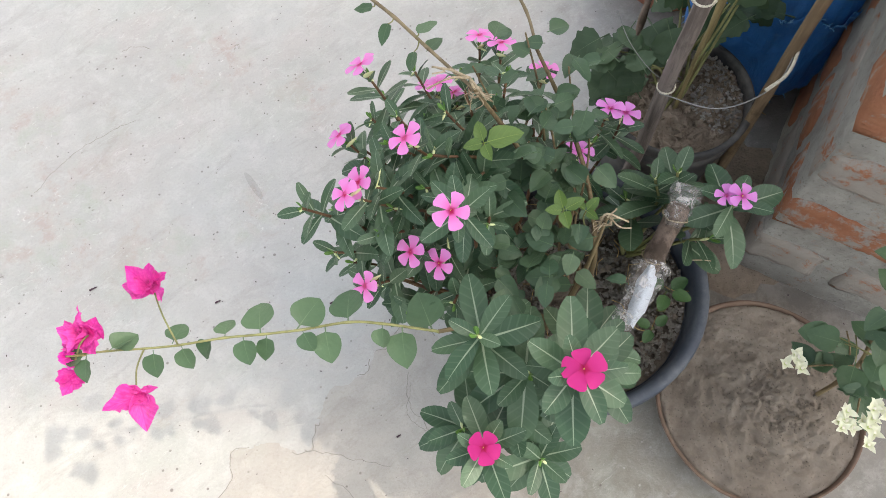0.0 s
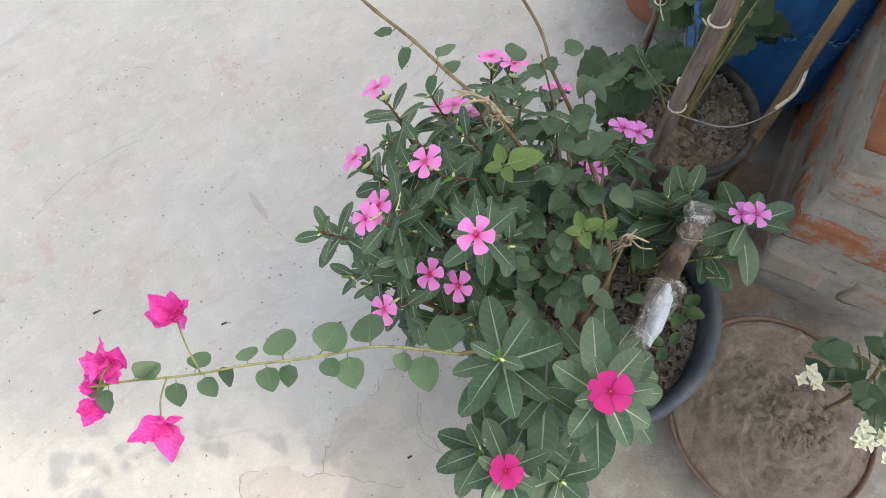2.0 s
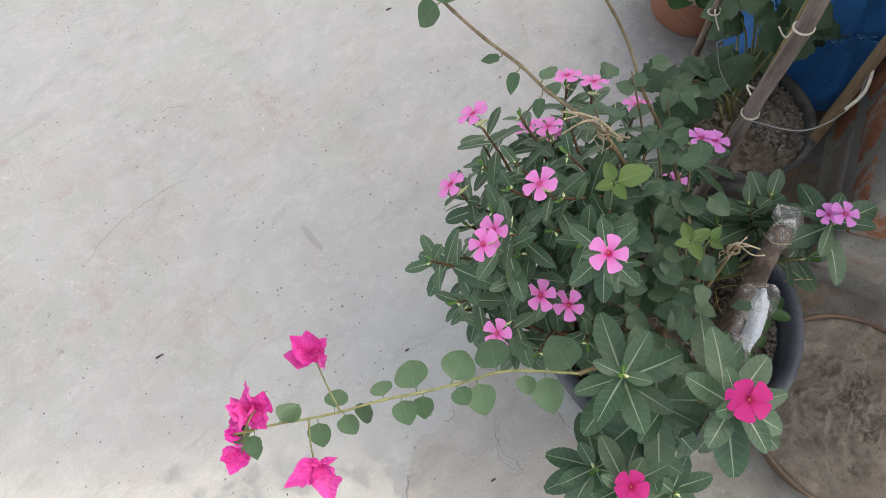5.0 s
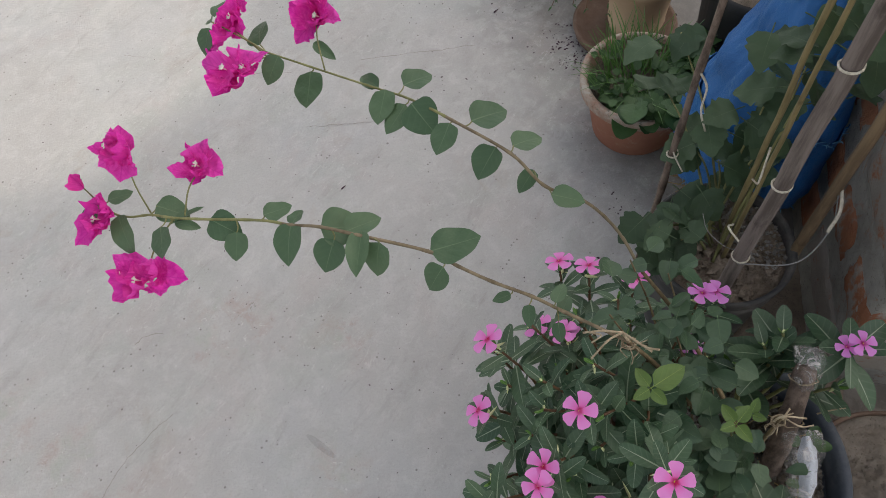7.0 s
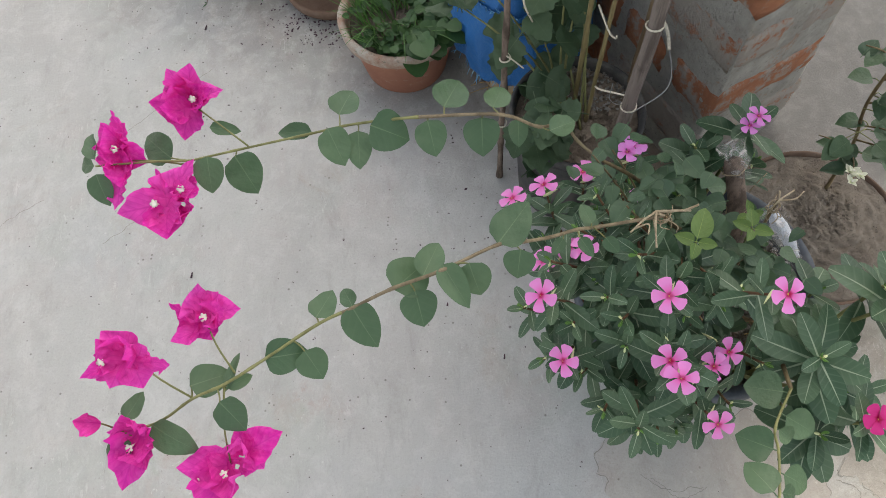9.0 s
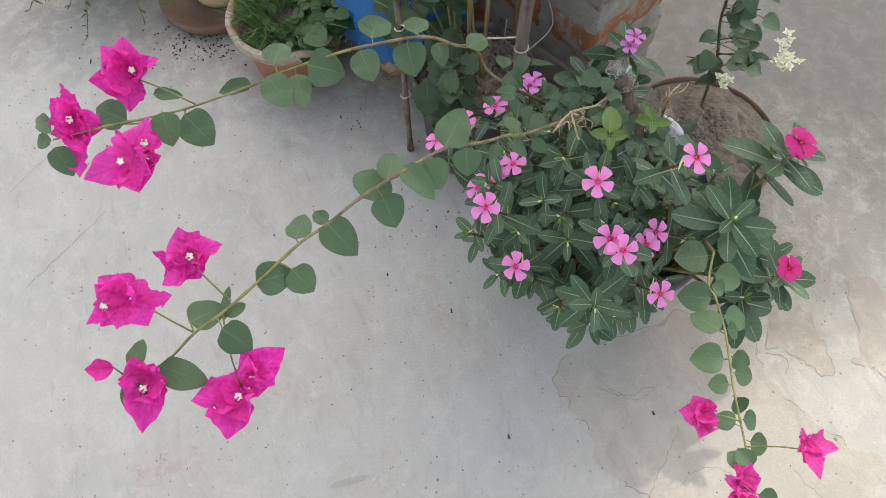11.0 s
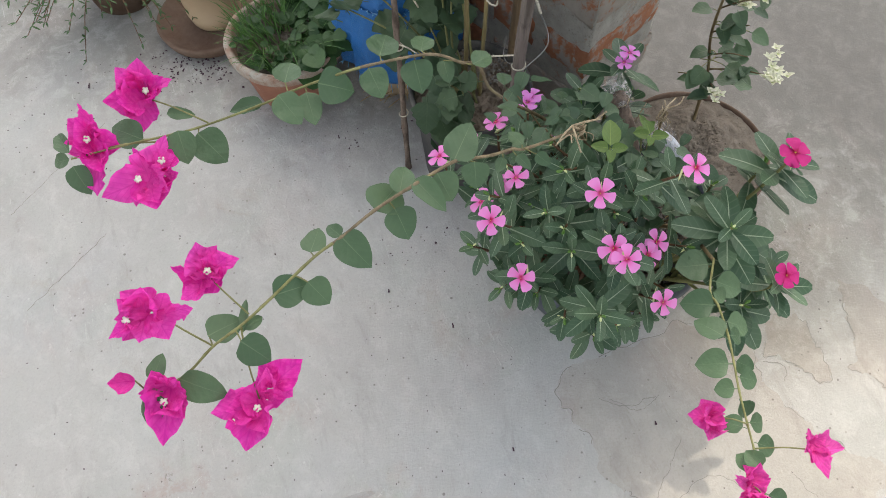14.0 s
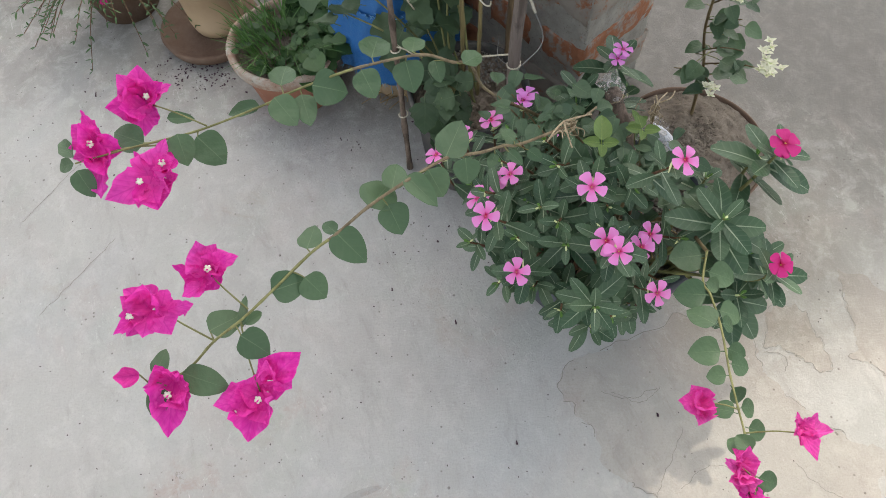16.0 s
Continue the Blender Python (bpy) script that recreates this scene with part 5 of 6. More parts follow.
    for at in ((0.504, 0.73, 0.452), knot):
        at = Vector(at)
        for k in range(3):
            lean = Vector((rnd(-0.5, 0.5), rnd(-0.5, 0.5), 0))
            ring = []
            for i in range(12):
                q = i * 0.6 + k
                c = Vector((math.cos(q), math.sin(q), 0))
                ring.append(at + c * 0.0052 * rnd(0.85, 1.3) + UP * (c.dot(lean) * 0.006 - 0.003 * k))
            part("twine", tube("twine", spline(ring, 3), 0.0008, 0.0007, TWINE, 5), plant, None, "frayed jute twine")
        for k in range(6):
            d = Vector((rnd(-1, 1), rnd(-1, 1), rnd(-0.9, 0.2))).normalized()
            pts = [at + d * 0.004, at + d * 0.014 + Vector((rnd(-1, 1), rnd(-1, 1), rnd(-1, 1))) * 0.006, at + d * rnd(0.010, 0.017) + Vector((rnd(-1, 1), rnd(-1, 1), -1)) * 0.007]
            part("twine", tube("twine", spline(pts, 5), 0.0007, 0.0005, TWINE, 5), plant, None, "frayed jute twine")
    joint = Vector((0.375, 0.841, 0.551))
    for line, r in (((knot, joint, (0.381, 0.826, 0.556), (0.389, 0.812, 0.556)), 0.0014), (((0.386, 0.817, 0.556), (0.392, 0.808, 0.566)), 0.0013), ((joint, (0.358, 0.848, 0.556), (0.340, 0.854, 0.555)), 0.0012),
                    ((joint, (0.356, 0.836, 0.560), (0.334, 0.826, 0.560)), 0.0012), (((0.345, 0.852, 0.556), (0.352, 0.842, 0.563), (0.340, 0.838, 0.566)), 0.0009),
                    (((0.500, 0.732, 0.44), (0.502, 0.729, 0.468), (0.522, 0.719, 0.467)), 0.0012), (((0.503, 0.728, 0.462), (0.512, 0.733, 0.470)), 0.0011), (((0.505, 0.727, 0.464), (0.512, 0.714, 0.468), (0.522, 0.710, 0.472)), 0.0009),
                    (((0.63, 0.745, 0.28), (0.643, 0.74, 0.293), (0.655, 0.735, 0.30)), 0.0009)):
        part("cut_twig", tube("cut_twig", spline(line, 4), r, r * 0.75, PALE_TWIG, 6, 0.25, 4), plant, None, "pale dry cut twig")
    part("stub", tube("stub", spline([root + Vector((0.0, 0.0, 0.0)), (0.50, 0.725, 0.33), (0.504, 0.73, 0.462)], 6), 0.004, 0.0016, STEM_BROWN, 7, 0.2, 4), plant)


build_bougainvillea()


def build_wrapped_stump():
    """A cut stump bound in clear plastic, with a milky end and a tie."""
    ob = thing("wrapped_stump", (0.57, 0.70, 0.165), "cut stump wrapped in clear plastic and tied with string", "plant stump")
    a, b, c = Vector((0.585, 0.72, 0.16)), Vector((0.59, 0.745, 0.27)), Vector((0.614, 0.785, 0.352))
    part("stump", tube("stump", spline([a, b, c], 8), 0.0135, 0.012, DARK_BARK, 12, 0.12, 5), ob)

    def wrap(name, p, q, r0, r1, mat, crumple):
        pts = spline([p, p.lerp(q, 0.5) + UP * 0.004, q], 10)
        me = tube(name, pts, r0, r1, mat, 14)
        for v in me.vertices:
            v.co += Vector([crumple * noise.fractal((v.co.x * 70 + k * 7, v.co.y * 70, v.co.z * 70), 0.8, 2.1, 4) for k in range(3)])
        return part(name, me, ob)

    wrap("plastic_wrap", Vector((0.535, 0.655, 0.30)), Vector((0.578, 0.725, 0.325)), 0.012, 0.023, CLEAR, 0.006)
    wrap("plastic_wrap", Vector((0.604, 0.768, 0.345)), Vector((0.621, 0.80, 0.375)), 0.012, 0.019, CLEAR, 0.006)
    verts, faces = [], []
    p, q = Vector((0.573, 0.718, 0.336)), Vector((0.545, 0.660, 0.304))
    go = (q - p).normalized()
    wide = go.cross(UP).normalized()
    for i in range(15):
        for k in range(9):
            t, u = i / 14, k / 4 - 1
            w = 0.003 + 0.0080 * math.sin(math.pi * (0.12 + 0.80 * t)) ** 0.8
            v = p.lerp(q, t) + wide * u * w + UP * (0.008 * (1 - u * u) + 0.006 * math.sin(math.pi * t))
            verts.append(v + Vector([0.0025 * noise.fractal((v.x * 70 + h * 7, v.y * 70, v.z * 70), 0.8, 2.1, 4) for h in range(3)]))
    for i in range(14):
        for k in range(8):
            n = i * 9 + k
            faces.append((n, n + 1, n + 10, n + 9))
    part("plastic_tongue", mesh("plastic_tongue", verts, faces, PAPER), ob, None, "milky end of the plastic wrap")
    for z in (0.12, 0.82):
        p = b.lerp(c, z)
        d = (c - b).normalized()
        s, o = d.orthogonal().normalized(), d.cross(d.orthogonal()).normalized()
        part("string", tube("string", [p + (s * math.cos(k / 2) + o * math.sin(k / 2)) * 0.0148 * (1 + 0.12 * math.sin(k * 2.3)) + d * 0.0006 * k for k in range(16)], 0.0010, 0.0009, TWINE, 5), ob)


def build_sprout():
    ob = thing("seedling", (0.60, 0.70, 0.168), "small green seedling in the gritty soil", "seedling")
    for at, n, size in (((0.616, 0.722, 0.235), 4, 0.022), ((0.599, 0.684, 0.205), 3, 0.018)):
        shoot(ob, (at[0] - 0.004, at[1], 0.166), at, UP, STEM_GREEN, 0.0012, 0.0009)
        for k in range(n):
            q = k * 1.9 + rnd(0, 1)
            part("leaf", WEED[0], ob, aim(at, (math.cos(q), math.sin(q), 0.2), UP, size * rnd(0.9, 1.2), 0.8))


def build_spilt_earth():
    """Dark earth washed between the pots and the foot of the wall."""
    verts, faces, rings, sides = [(0, 0, 0.006)], [], 14, 60
    for i in range(1, rings + 1):
        for k in range(sides):
            a = 2 * math.pi * k / sides
            edge = 1 + 0.28 * noise.noise((math.cos(a) * 2, math.sin(a) * 2, 5)) + 0.12 * noise.noise((math.cos(a) * 7, math.sin(a) * 7, 1))
            x, y = 0.17 * edge * i / rings * math.cos(a), 0.15 * edge * i / rings * math.sin(a)
            verts.append((x, y, 0.001 + max(0.0, 0.006 * (1 - i / rings)) + 0.002 * abs(noise.noise((x * 90, y * 90, 3))) * (1 if i < rings else 0)))
    faces += [(0, 1 + k, 1 + (k + 1) % sides) for k in range(sides)]
    for i in range(rings - 1):
        for k in range(sides):
            a, b = 1 + i * sides + k, 1 + i * sides + (k + 1) % sides
            faces.append((a, a + sides, b + sides, b))
    ob = tagged(new("spilt_earth", mesh("spilt_earth", verts, faces, BROWN_SOIL)), "dark earth washed along the foot of the brick wall", "soil", kind="stuff")
    ob.location = (0.79, 0.93, 0)


def build_litter():
    """Dry stalks lying on the soil between the plants, joined."""
    verts, faces = [], []
    for k in range(46):
        q, d = rnd(0, 6.28), 0.13 * math.sqrt(rnd(0, 1))
        c = P1 + Vector((d * math.cos(q), d * math.sin(q), 0.176))
        a = rnd(0, 6.28)
        me = tube("t", spline([c, c + Vector((math.cos(a), math.sin(a), 0.15)) * 0.012, c + Vector((math.cos(a + 0.4), math.sin(a + 0.4), 0)) * rnd(0.02, 0.045)], 3), 0.0009, 0.0006, STRAW, 4)
        k0 = len(verts)
        verts += [v.co.copy() for v in me.vertices]
        faces += [tuple(k0 + i for i in f.vertices) for f in me.polygons]
        bpy.data.meshes.remove(me)
    tagged(new("dry_stalks", mesh("dry_stalks", verts, faces, STRAW)), "dry straw stalks lying on the dark soil", "plant litter", kind="stuff")


build_wrapped_stump()
build_sprout()
build_litter()
build_spilt_earth()


# ---- second pot: stakes, creeper, wire ----
def stake(name, p, q, r0, r1, mat, label, sides=10, nodes=0.0, every=6):
    p, q = Vector(p), Vector(q)
    ob = thing(name, p, label, "plant stake")
    pts = [p.lerp(q, i / 24) + Vector((0.002 * noise.noise((i * 0.4, 1, p.x * 9)), 0.002 * noise.noise((i * 0.4, 5, p.y * 9)), 0)) for i in range(25)]
    part("shaft", tube("shaft", pts, r0, r1, mat, sides, nodes, every), ob)
    return ob


def tie(parent, at, axis, r):
    a, s, o = spin(axis)
    part("tie", tube("tie", [Vector(at) + (s * math.cos(k / 3) + o * math.sin(k / 3)) * r + a * 0.0004 * k for k in range(20)], 0.0014, 0.0013, STRING, 5), parent, None, "pale string tie")


def build_stakes():
    st = stake("wooden_stake", (0.618, 0.9457, 0.0), (0.6257, 0.9296, 0.95), 0.0098, 0.0092, GREY_WOOD, "weathered grey wooden stake standing against the black pot")
    for z in (0.364, 0.52, 0.70):
        tie(st, (0.618 + z * 0.0082, 0.9457 - z * 0.017, z), (0.01, -0.02, 1), 0.0102)
    stake("bamboo_cane", (0.685, 1.01, 0.20), (0.668, 0.995, 0.95), 0.0032, 0.0028, BAMBOO, "thin yellow bamboo cane in the black pot", 8, 0.12, 5)
    stake("bamboo_cane", (0.705, 1.04, 0.20), (0.70, 1.045, 0.95), 0.004, 0.0035, BAMBOO, "thin yellow bamboo cane in the black pot", 8, 0.12, 5)
    stake("bamboo_cane", (0.787, 0.978, 0.0), (0.768, 0.962, 0.95), 0.0082, 0.0076, BROWN_BAMBOO, "thick brown bamboo cane beside the wall", 10, 0.06, 7)
    st = stake("wooden_stick", (0.645, 1.14, 0.0), (0.662, 1.145, 0.75), 0.0055, 0.0042, DARK_BARK, "rough brown stick standing on the floor", 8, 0.3, 4)
    tie(st, (0.652, 1.142, 0.32), (0.02, 0.0, 1), 0.008)
    tie(st, (0.648, 1.141, 0.16), (0.02, 0.0, 1), 0.008)
    part("string", tube("string", spline([(0.655, 1.141, 0.49), (0.662, 1.128, 0.47), (0.655, 1.118, 0.44), (0.664, 1.108, 0.405)], 6), 0.0017, 0.0014, STRING, 6), st, None, "pale end of string hanging from the stick")
    part("string", tube("string", spline([(0.652, 1.142, 0.33), (0.645, 1.125, 0.335), (0.65, 1.11, 0.32)], 6), 0.0014, 0.0011, STRING, 6), st, None, "pale end of string hanging from the stick")
    w = thing("wire_hoop", (0.61, 0.92, 0.395), "thin wire loop tied round the stakes with string", "wire")
    part("wire", tube("wire", spline([(0.612, 0.932, 0.366), (0.68, 0.905, 0.365), (0.755, 0.935, 0.36), (0.785, 0.975, 0.39), (0.782, 0.965, 0.46), (0.765, 0.975, 0.60)], 8), 0.0009, 0.0009, WIRE, 5), w)
    part("wire", tube("wire", spline([(0.626, 0.946, 0.366), (0.599, 0.95, 0.39), (0.565, 0.955, 0.44), (0.540, 0.95, 0.50)], 8), 0.0005, 0.0005, WIRE, 5), w)
    part("string", tube("string", spline([(0.742, 0.928, 0.362), (0.77, 0.945, 0.37), (0.785, 0.972, 0.388)], 6), 0.0026, 0.0022, STRING, 6), w, None, "pale string wound on the wire")
    part("string", tube("string", spline([(0.70, 1.03, 0.44), (0.668, 1.0, 0.435), (0.648, 0.985, 0.45), (0.63, 0.98, 0.475)], 6), 0.0015, 0.0012, STRING, 6), w, None, "pale string wound on the wire")
    part("string", tube("string", spline([(0.66, 1.0, 0.33), (0.635, 0.985, 0.36), (0.618, 0.945, 0.39)], 6), 0.0016, 0.0014, STRING, 6), w, None, "pale string wound on the wire")


def build_creeper():
    ob = thing("creeper", P2 + UP * 0.205, "climbing creeper with dull dark green leaves in the black pot", "climbing plant")
    for c, n, sd in (((0.578, 1.045, 0.31), 6, 0.016), ((0.60, 1.02, 0.30), 5, 0.018), ((0.65, 1.09, 0.27), 5, 0.018), ((0.77, 1.10, 0.29), 10, 0.025),
                     ((0.73, 1.09, 0.44), 6, 0.03), ((0.70, 1.165, 0.30), 4, 0.02), ((0.76, 1.06, 0.58), 8, 0.03), ((0.70, 1.10, 0.33), 7, 0.03), ((0.60, 1.045, 0.235), 6, 0.016), ((0.61, 1.05, 0.16), 4, 0.016), ((0.772, 1.09, 0.52), 6, 0.025), ((0.759, 1.074, 0.42), 6, 0.025), ((0.72, 1.27, 0.42), 3, 0.014), ((0.693, 1.25, 0.35), 4, 0.016)):
        c = Vector(c)
        root = P2 + Vector((rnd(-0.03, 0.03), rnd(-0.02, 0.04), 0.203))
        part("stem", tube("stem", spline([root, root.lerp(c, 0.5) + Vector((0.01, 0.01, 0.02)), c], 6), 0.0022, 0.0012, STEM_GREEN, 6, 0.1, 4), ob)
        for _ in range(n):
            p = c + Vector((RNG.gauss(0, sd), RNG.gauss(0, sd), RNG.gauss(0, sd)))
            q = rnd(0, 6.28)
            d = Vector((math.cos(q), math.sin(q), rnd(-0.6, 0.1)))
            part("leaf", RNG.choice(VINE), ob, aim(p - d * 0.02, d, UP + Vector((rnd(-0.8, 0.2), rnd(-0.6, 0.3), 0)), rnd(0.034, 0.052) if c.z < 0.4 else rnd(0.038, 0.056)))


def build_sack():
    """A blue woven sack narrowing to a gathered neck: its outer layer torn round the shoulder and ragged at the hem, a cream foot below."""
    base, sides = Vector((0.897, 1.225, 0)), 120
    ob = thing("grow_sack", base, "torn blue woven plastic sack standing on the floor", "sack")
    shape = ((0.0, 0.088, 0.0), (0.04, 0.094, 0.0), (0.09, 0.126, 0.0), (0.17, 0.128, 0.0), (0.25, 0.120, 0.003), (0.31, 0.107, 0.008), (0.40, 0.092, 0.02), (0.50, 0.068, 0.035), (0.58, 0.034, 0.048), (0.61, 0.028, 0.05), (0.66, 0.042, 0.055))

    def girth(z):
        for (z0, r0, x0), (z1, r1, x1) in zip(shape, shape[1:]):
            if z <= z1:
                q = (z - z0) / (z1 - z0)
                q = q * q * (3 - 2 * q)
                return r0 + (r1 - r0) * q, x0 + (x1 - x0) * q
        return shape[-1][1:]

    def skin(a, z, out=0.0):
        r, x = girth(z)
        c, d = math.cos(a), math.sin(a)
        fold = 0.012 * noise.noise((c * 2, d * 2, z * 9)) + 0.008 * noise.noise((c * 5 + z * 6, d * 5, z * 8 + 4)) + 0.004 * noise.noise((c * 11 + z * 12, d * 11, z * 28))
        r += fold * min(1.0, r / 0.09) + 0.006 * math.sin(a * 11) * max(0.0, z - 0.45) / 0.15 + out
        return base + Vector((x + r * c * 0.97, r * d - 0.2 * x, z))

    def layer(name, low, high, rows, out, mat, label=""):
        """A sheet of sacking between two ragged edges."""
        verts, faces = [], []
        for k in range(rows + 1):
            for i in range(sides):
                a = 2 * math.pi * i / sides
                z0, z1 = low(a), high(a)
                verts.append(skin(a, z0 + (z1 - z0) * k / rows, out))
        for k in range(rows):
            for i in range(sides):
                p, q = k * sides + i, k * sides + (i + 1) % sides
                faces.append((p, q, q + sides, p + sides))
        sheet = part(name, mesh(name, verts, faces, mat), ob, None, label)
        sheet.modifiers.new("thick", "SOLIDIFY").thickness = 0.0012
        return sheet

    def hem(a):
        return 0.085 + 0.022 * noise.noise((math.cos(a) * 2, math.sin(a) * 2, 3)) + 0.012 * noise.noise((a * 9, 1, 5))

    def tear(a):
        return 0.262 + 0.018 * noise.noise((math.cos(a) * 3, math.sin(a) * 3, 8)) + 0.010 * noise.noise((a * 8, 2, 1)) + 0.005 * noise.noise((a * 25, 2, 7))

    layer("sack_foot", lambda a: 0.002, lambda a: 0.12, 10, -0.004, CREAM, "cream woven lower end of the sack")
    layer("cloth", hem, tear, 26, 0.003, TARP)
    layer("shoulder", lambda a: 0.20, lambda a: 0.66 + 0.015 * noise.noise((a * 6, 4, 1)), 40, -0.002, TARP, "faded blue sacking gathered at the neck")
    for k in range(150):
        a = rnd(2.0, 5.2)
        z = tear(a) if k % 3 else hem(a)
        p = skin(a, z, 0.0035)
        d = Vector((math.cos(a), math.sin(a), 0)) * 0.35 + Vector((rnd(-0.5, 0.5), rnd(-0.5, 0.5), rnd(0.1, 0.9) if k % 3 else rnd(-1.3, -0.2)))
        part("thread", tube("thread", spline([p - d * 0.003, p + d * 0.006, p + d * rnd(0.008, 0.014) - UP * rnd(0.0, 0.004)], 3), 0.0008, 0.0005, FRAY, 4), ob, None, "pale frayed thread")
    part("cord", tube("cord", [base + Vector((0.049 + 0.034 * math.cos(k / 2), 0.034 * math.sin(k / 2) - 0.01, 0.595 + 0.0007 * k)) for k in range(26)], 0.0018, 0.0018, STRING, 5), ob, None, "pale cord round the neck")
    for k in range(34):
        a = rnd(2.4, 4.6)
        p = base + Vector((0.088 * math.cos(a), 0.088 * math.sin(a), rnd(0.004, 0.05)))
        d = Vector((math.cos(a + rnd(-0.8, 0.8)), math.sin(a + rnd(-0.8, 0.8)), rnd(-0.2, 0.6)))
        part("straw", tube("straw", spline([p, p + d * 0.02, p + d * rnd(0.03, 0.045) - UP * 0.003], 3), 0.0009, 0.0006, STRAW, 4), ob, None, "dry straw sticking out of the sack")


build_stakes()
build_creeper()
build_sack()


# ---- white-flowered shrub in the basin ----
def build_white_shrub():
    root = Vector((0.852, 0.610, 0.045))
    ob = thing("white_shrub", root, "slender shrub with small green leaves and creamy white flowers", "flowering shrub")
    part("stem", tube("stem", spline([root, (0.857, 0.617, 0.13), (0.852, 0.625, 0.20), (0.834, 0.648, 0.30), (0.815, 0.655, 0.42), (0.80, 0.66, 0.52)], 6), 0.0034, 0.0018, STEM_BROWN, 7, 0.15, 5), ob)
    twigs = (((0.853, 0.623, 0.18), (0.748, 0.615, 0.236), 4), ((0.852, 0.625, 0.20), (0.785, 0.54, 0.275), 7), ((0.845, 0.635, 0.24), (0.835, 0.575, 0.26), 6), ((0.834, 0.648, 0.30), (0.815, 0.60, 0.345), 7),
             ((0.825, 0.652, 0.36), (0.79, 0.60, 0.42), 8), ((0.85, 0.625, 0.17), (0.86, 0.672, 0.17), 2), ((0.82, 0.655, 0.40), (0.80, 0.70, 0.43), 5))
    for a, b, n in twigs:
        a, b = Vector(a), Vector(b)
        part("twig", tube("twig", spline([a, a.lerp(b, 0.5) + UP * 0.006, b], 4), 0.0016, 0.001, STEM_BROWN, 5), ob)
        for _ in range(n):
            p = a.lerp(b, rnd(0.25, 0.9)) + Vector((RNG.gauss(0, 0.006), RNG.gauss(0, 0.006), RNG.gauss(0, 0.006)))
            q = rnd(0, 6.28)
            part("leaf", RNG.choice(DARKB), ob, aim(p, (math.cos(q), math.sin(q), rnd(-0.4, 0.3)), UP + Vector((rnd(-0.5, 0.5), rnd(-0.5, 0.5), 0)), rnd(0.022, 0.036)))
    # the larger leaves along the main stem
    for x, y, z in ((0.859, 0.651, 0.155), (0.845, 0.647, 0.245), (0.841, 0.585, 0.205), (0.844, 0.563, 0.18), (0.812, 0.582, 0.33), (0.85, 0.592, 0.235), (0.846, 0.60, 0.185), (0.825, 0.63, 0.33), (0.83, 0.67, 0.35), (0.815, 0.60, 0.30), (0.80, 0.645, 0.24), (0.79, 0.655, 0.235), (0.81, 0.60, 0.25)):
        at = Vector((x, y, z))
        foot = Vector((0.853, 0.622, z - 0.008)) if z < 0.25 else Vector((0.832, 0.648, z - 0.01))
        d = at - foot
        d.normalize()
        d += Vector((rnd(-0.3, 0.3), rnd(-0.3, 0.3), -0.25))
        part("leaf", RNG.choice(BOUG), ob, aim(at - d * 0.016, d, UP + Vector((rnd(-0.5, 0.2), rnd(-0.4, 0.2), 0)), rnd(0.030, 0.040)))
        part("leaf_stalk", tube("leaf_stalk", [foot, foot.lerp(at - d * 0.016, 0.5) + UP * 0.003, at - d * 0.016], 0.0009, 0.0007, STEM_GREEN, 4), ob)
    for at, n in (((0.746, 0.615, 0.246), 6), ((0.800, 0.548, 0.300), 5), ((0.772, 0.538, 0.285), 7), ((0.793, 0.527, 0.275), 6), ((0.79, 0.60, 0.43), 6), ((0.80, 0.61, 0.47), 6), ((0.819, 0.622, 0.385), 6)):
        at = Vector(at)
        for _ in range(n):
            p = at + Vector((RNG.gauss(0, 0.006), RNG.gauss(0, 0.006), RNG.gauss(0, 0.005)))
            f = part("bract_flower", STAR, ob, aim(p, (1, 0, 0), UP, 0.008))
            q0 = rnd(0, 6.28)
            for k in range(4):
                q = q0 + k * 1.57
                d = Vector((math.cos(q), math.sin(q), rnd(0.2, 1.2)))
                part("bract", WHITES[0], f, aim(p, d, UP, rnd(0.009, 0.014)))


# ---- weeds, far pots ----
def build_weeds():
    ob = thing("weeds", P3 + UP * 0.118, "green weeds and grass filling the terracotta pot", "weeds")
    for k in range(150):
        q, d = rnd(0.2, 3.2) if k % 4 else rnd(0, 6.28), 0.085 * math.sqrt(rnd(0, 1))
        p = P3 + Vector((d * math.cos(q), d * math.sin(q), 0.118))
        w = q + rnd(-1.2, 1.2)
        lean = Vector((math.cos(w), math.sin(w), 0)) * rnd(0.1, 0.6) + UP
        part("grass_blade", RNG.choice(GRASS), ob, aim(p, lean, Vector((-math.cos(w), -math.sin(w), 1.0)), rnd(0.05, 0.11), 0.55))
    for k in range(230):
        q, d = rnd(2.9, 6.4) if k % 5 else rnd(0, 6.28), 0.092 * math.sqrt(rnd(0, 1))
        p = P3 + Vector((d * math.cos(q), d * math.sin(q), 0.122 + rnd(0, 0.030)))
        part("leaf", WEED[0], ob, aim(p, (math.cos(q + rnd(-1, 1)), math.sin(q + rnd(-1, 1)), rnd(0.0, 0.6)), UP + Vector((rnd(-0.5, 0.5), rnd(-0.5, 0.5), 0)), rnd(0.011, 0.024)))
    for k in range(130):
        q = rnd(3.9, 6.6)
        d = Vector((math.cos(q), math.sin(q), 0))
        p = P3 + d * rnd(0.05, 0.108) + UP * rnd(0.135, 0.185)
        part("leaf", WEED[0], ob, aim(p, d + UP * rnd(-0.5, 0.3), UP + Vector((rnd(-0.5, 0.3), rnd(-0.5, 0.3), 0)), rnd(0.016, 0.034) if k % 9 else rnd(0.04, 0.055), 1.1))


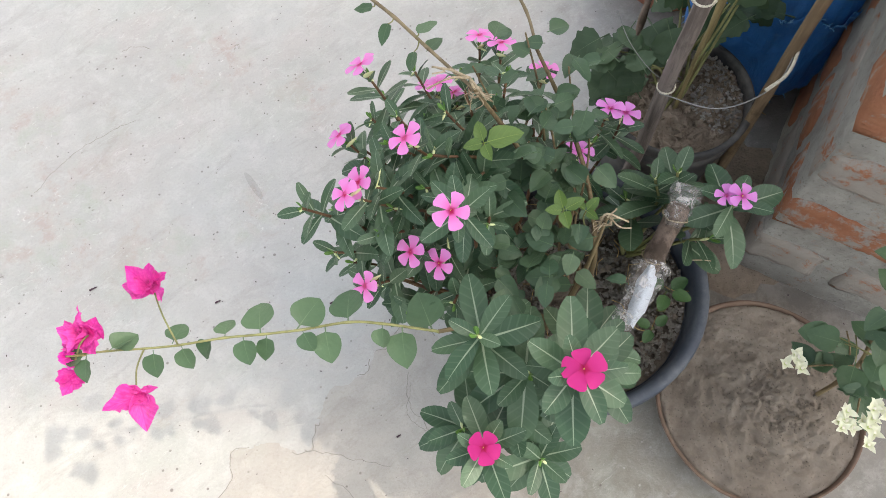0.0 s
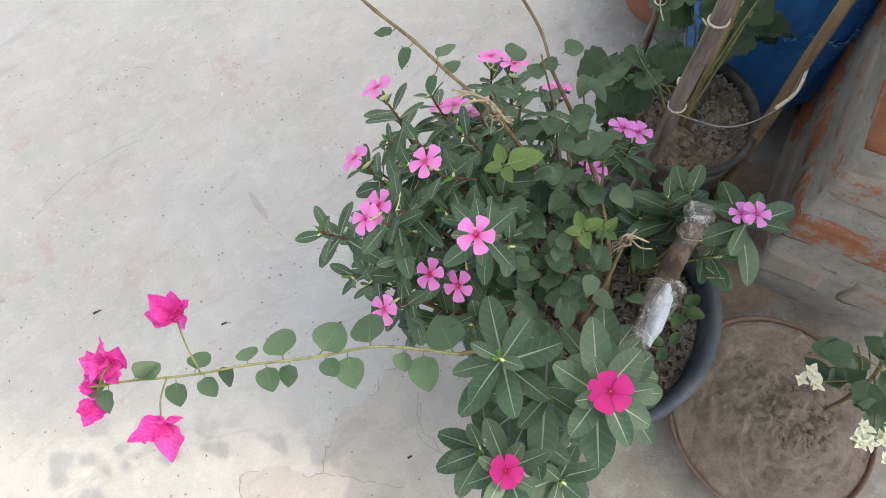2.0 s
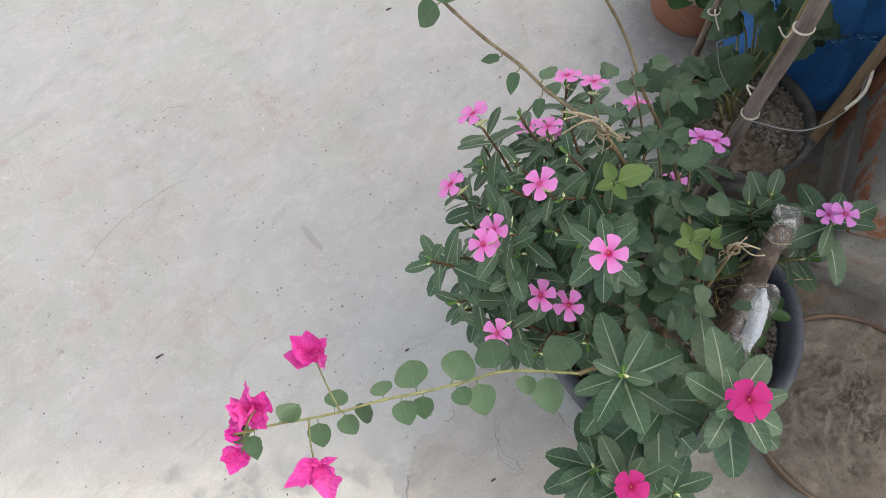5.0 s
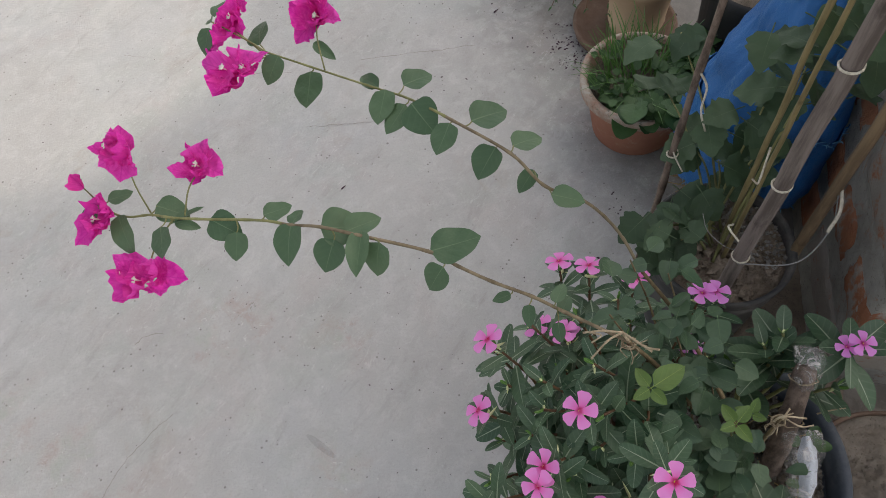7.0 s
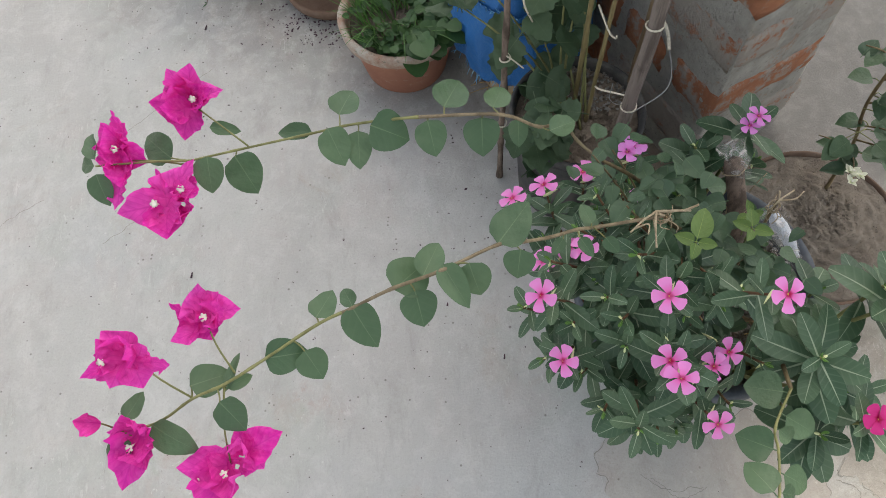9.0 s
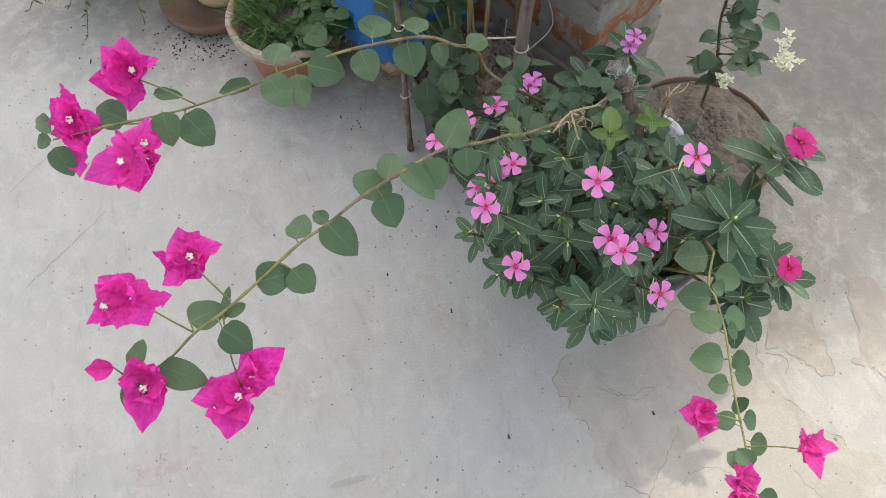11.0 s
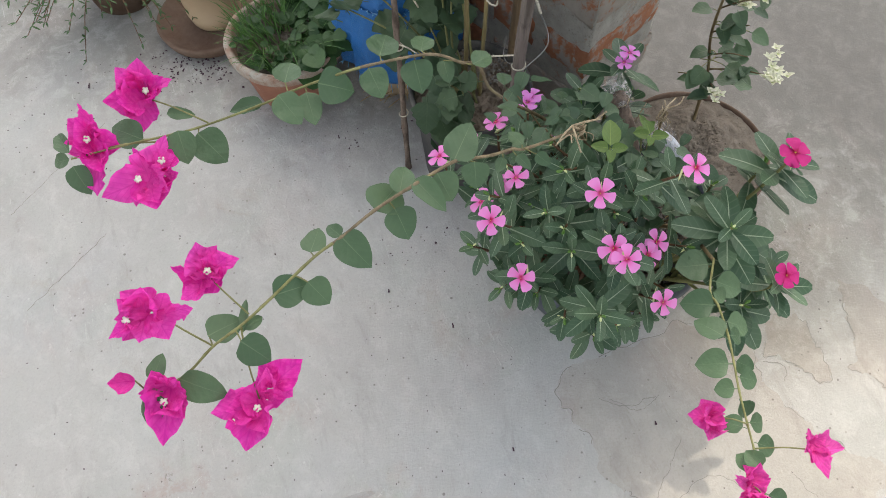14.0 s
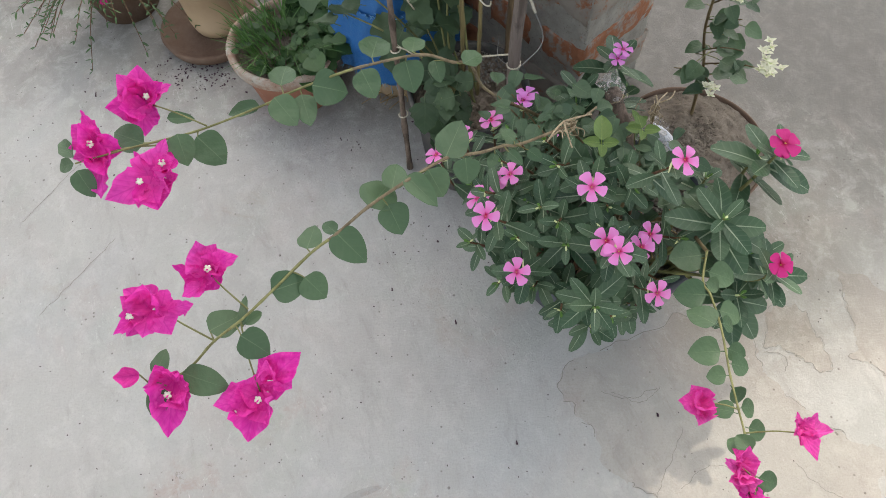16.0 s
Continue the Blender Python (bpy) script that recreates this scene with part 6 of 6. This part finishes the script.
def build_portulaca():
    at = P4 + Vector((0.05, 0.24, 0.0))
    pot = thing("plant_pot", at, "clay pot behind the saucer", "plant pot")
    part("body", lathe("body", [(0.0, 0.003), (0.07, 0.0), (0.095, 0.12), (0.102, 0.125), (0.102, 0.145), (0.094, 0.145), (0.088, 0.11)], CLAY, 36, 0.02), pot, Matrix.Translation(at))
    part("soil", ground_disc("soil", 0.089, 0.12, DARK_SOIL, 8, 30, 0.006, 15.0), pot, Matrix.Translation(at))
    ob = thing("portulaca", at + UP * 0.12, "trailing plant with needle leaves and a red flower", "trailing plant")
    for k in range(44):
        q = rnd(2.2, 5.3)
        d = Vector((math.cos(q), math.sin(q), 0))
        a = at + d * 0.06 + UP * 0.12
        b = a + d * rnd(0.08, 0.20) + UP * rnd(-0.08, 0.06)
        pts = spline([a, a.lerp(b, 0.5) + UP * 0.03, b], 5)
        part("stem", tube("stem", pts, 0.0012, 0.0008, STEM_RED, 5), ob)
        for i in range(16):
            p = pts[min(len(pts) - 1, 3 + i // 2)]
            e = (d + Vector((rnd(-1, 1), rnd(-1, 1), rnd(-0.6, 0.9)))).normalized()
            part("leaf", NEEDLE[0], ob, aim(p, e, UP, rnd(0.012, 0.02)))
    p = at + Vector((-0.13, -0.06, 0.13))
    flower(ob, p, (-0.5, -0.2, 1), 0.016, "rose", 0.2, 0.4)


def build_debris():
    """Crumbs, husks and small stones that lie about on the concrete."""
    verts, faces = [], []
    for spot, r, count, size in (((0.15, 1.2), 1.0, 420, 0.0015), ((0.788, 1.67), 0.055, 80, 0.0030), ((0.785, 1.62), 0.03, 26, 0.0028), ((0.80, 1.73), 0.04, 26, 0.0028), ((0.74, 1.69), 0.12, 16, 0.0022), ((0.685, 1.274), 0.03, 14, 0.0022), ((0.47, 1.14), 0.07, 12, 0.0018), ((0.64, 1.80), 0.22, 30, 0.0024), ((0.50, 1.12), 0.10, 14, 0.0018), ((0.1, 0.95), 0.5, 160, 0.0012), ((0.95, 1.5), 0.2, 60, 0.004), ((0.66, 1.0), 0.2, 60, 0.003)):
        for _ in range(count):
            q, d = rnd(0, 6.28), r * math.sqrt(rnd(0, 1))
            c = Vector((spot[0] + d * math.cos(q), spot[1] + d * math.sin(q), 0.0))
            s, k0 = size * rnd(0.4, 1.4), len(verts)
            a = rnd(0, 3)
            for x, y, z in ((1, 0, 0), (-1, 0, 0), (0, 0.6, 0), (0, -0.6, 0), (0.1, 0, 0.6)):
                verts.append(c + Vector(((x * math.cos(a) - y * math.sin(a)) * s, (x * math.sin(a) + y * math.cos(a)) * s, z * s + 0.0002)))
            for f in ((0, 2, 4), (2, 1, 4), (1, 3, 4), (3, 0, 4)):
                faces.append(tuple(k0 + i for i in f))
    tagged(new("floor_debris", mesh("floor_debris", verts, faces, PURPLE_CRUMB, False)), "dark crumbs and dry husks scattered on the concrete", "debris", kind="stuff")
    for x, y, s in ((0.334, 0.969, 0.004), (0.147, 0.82, 0.003), (0.371, 1.099, 0.003), (-0.25, 0.873, 0.006), (-0.04, 0.835, 0.004), (0.202, 1.533, 0.005), (0.682, 1.867, 0.006), (0.248, 0.601, 0.003)):
        ob = thing("seed_husk", (x, y, 0), "dark dry husk lying on the concrete", "husk", "husks on the floor")
        part("husk", tube("husk", spline([(x - s, y - s * 0.4, 0.001), (x, y, 0.002), (x + s, y + s * 0.5, 0.001)], 4), 0.0016, 0.0008, PURPLE_CRUMB, 6, 0.3, 3), ob)


build_white_shrub()
build_weeds()
build_portulaca()
build_debris()
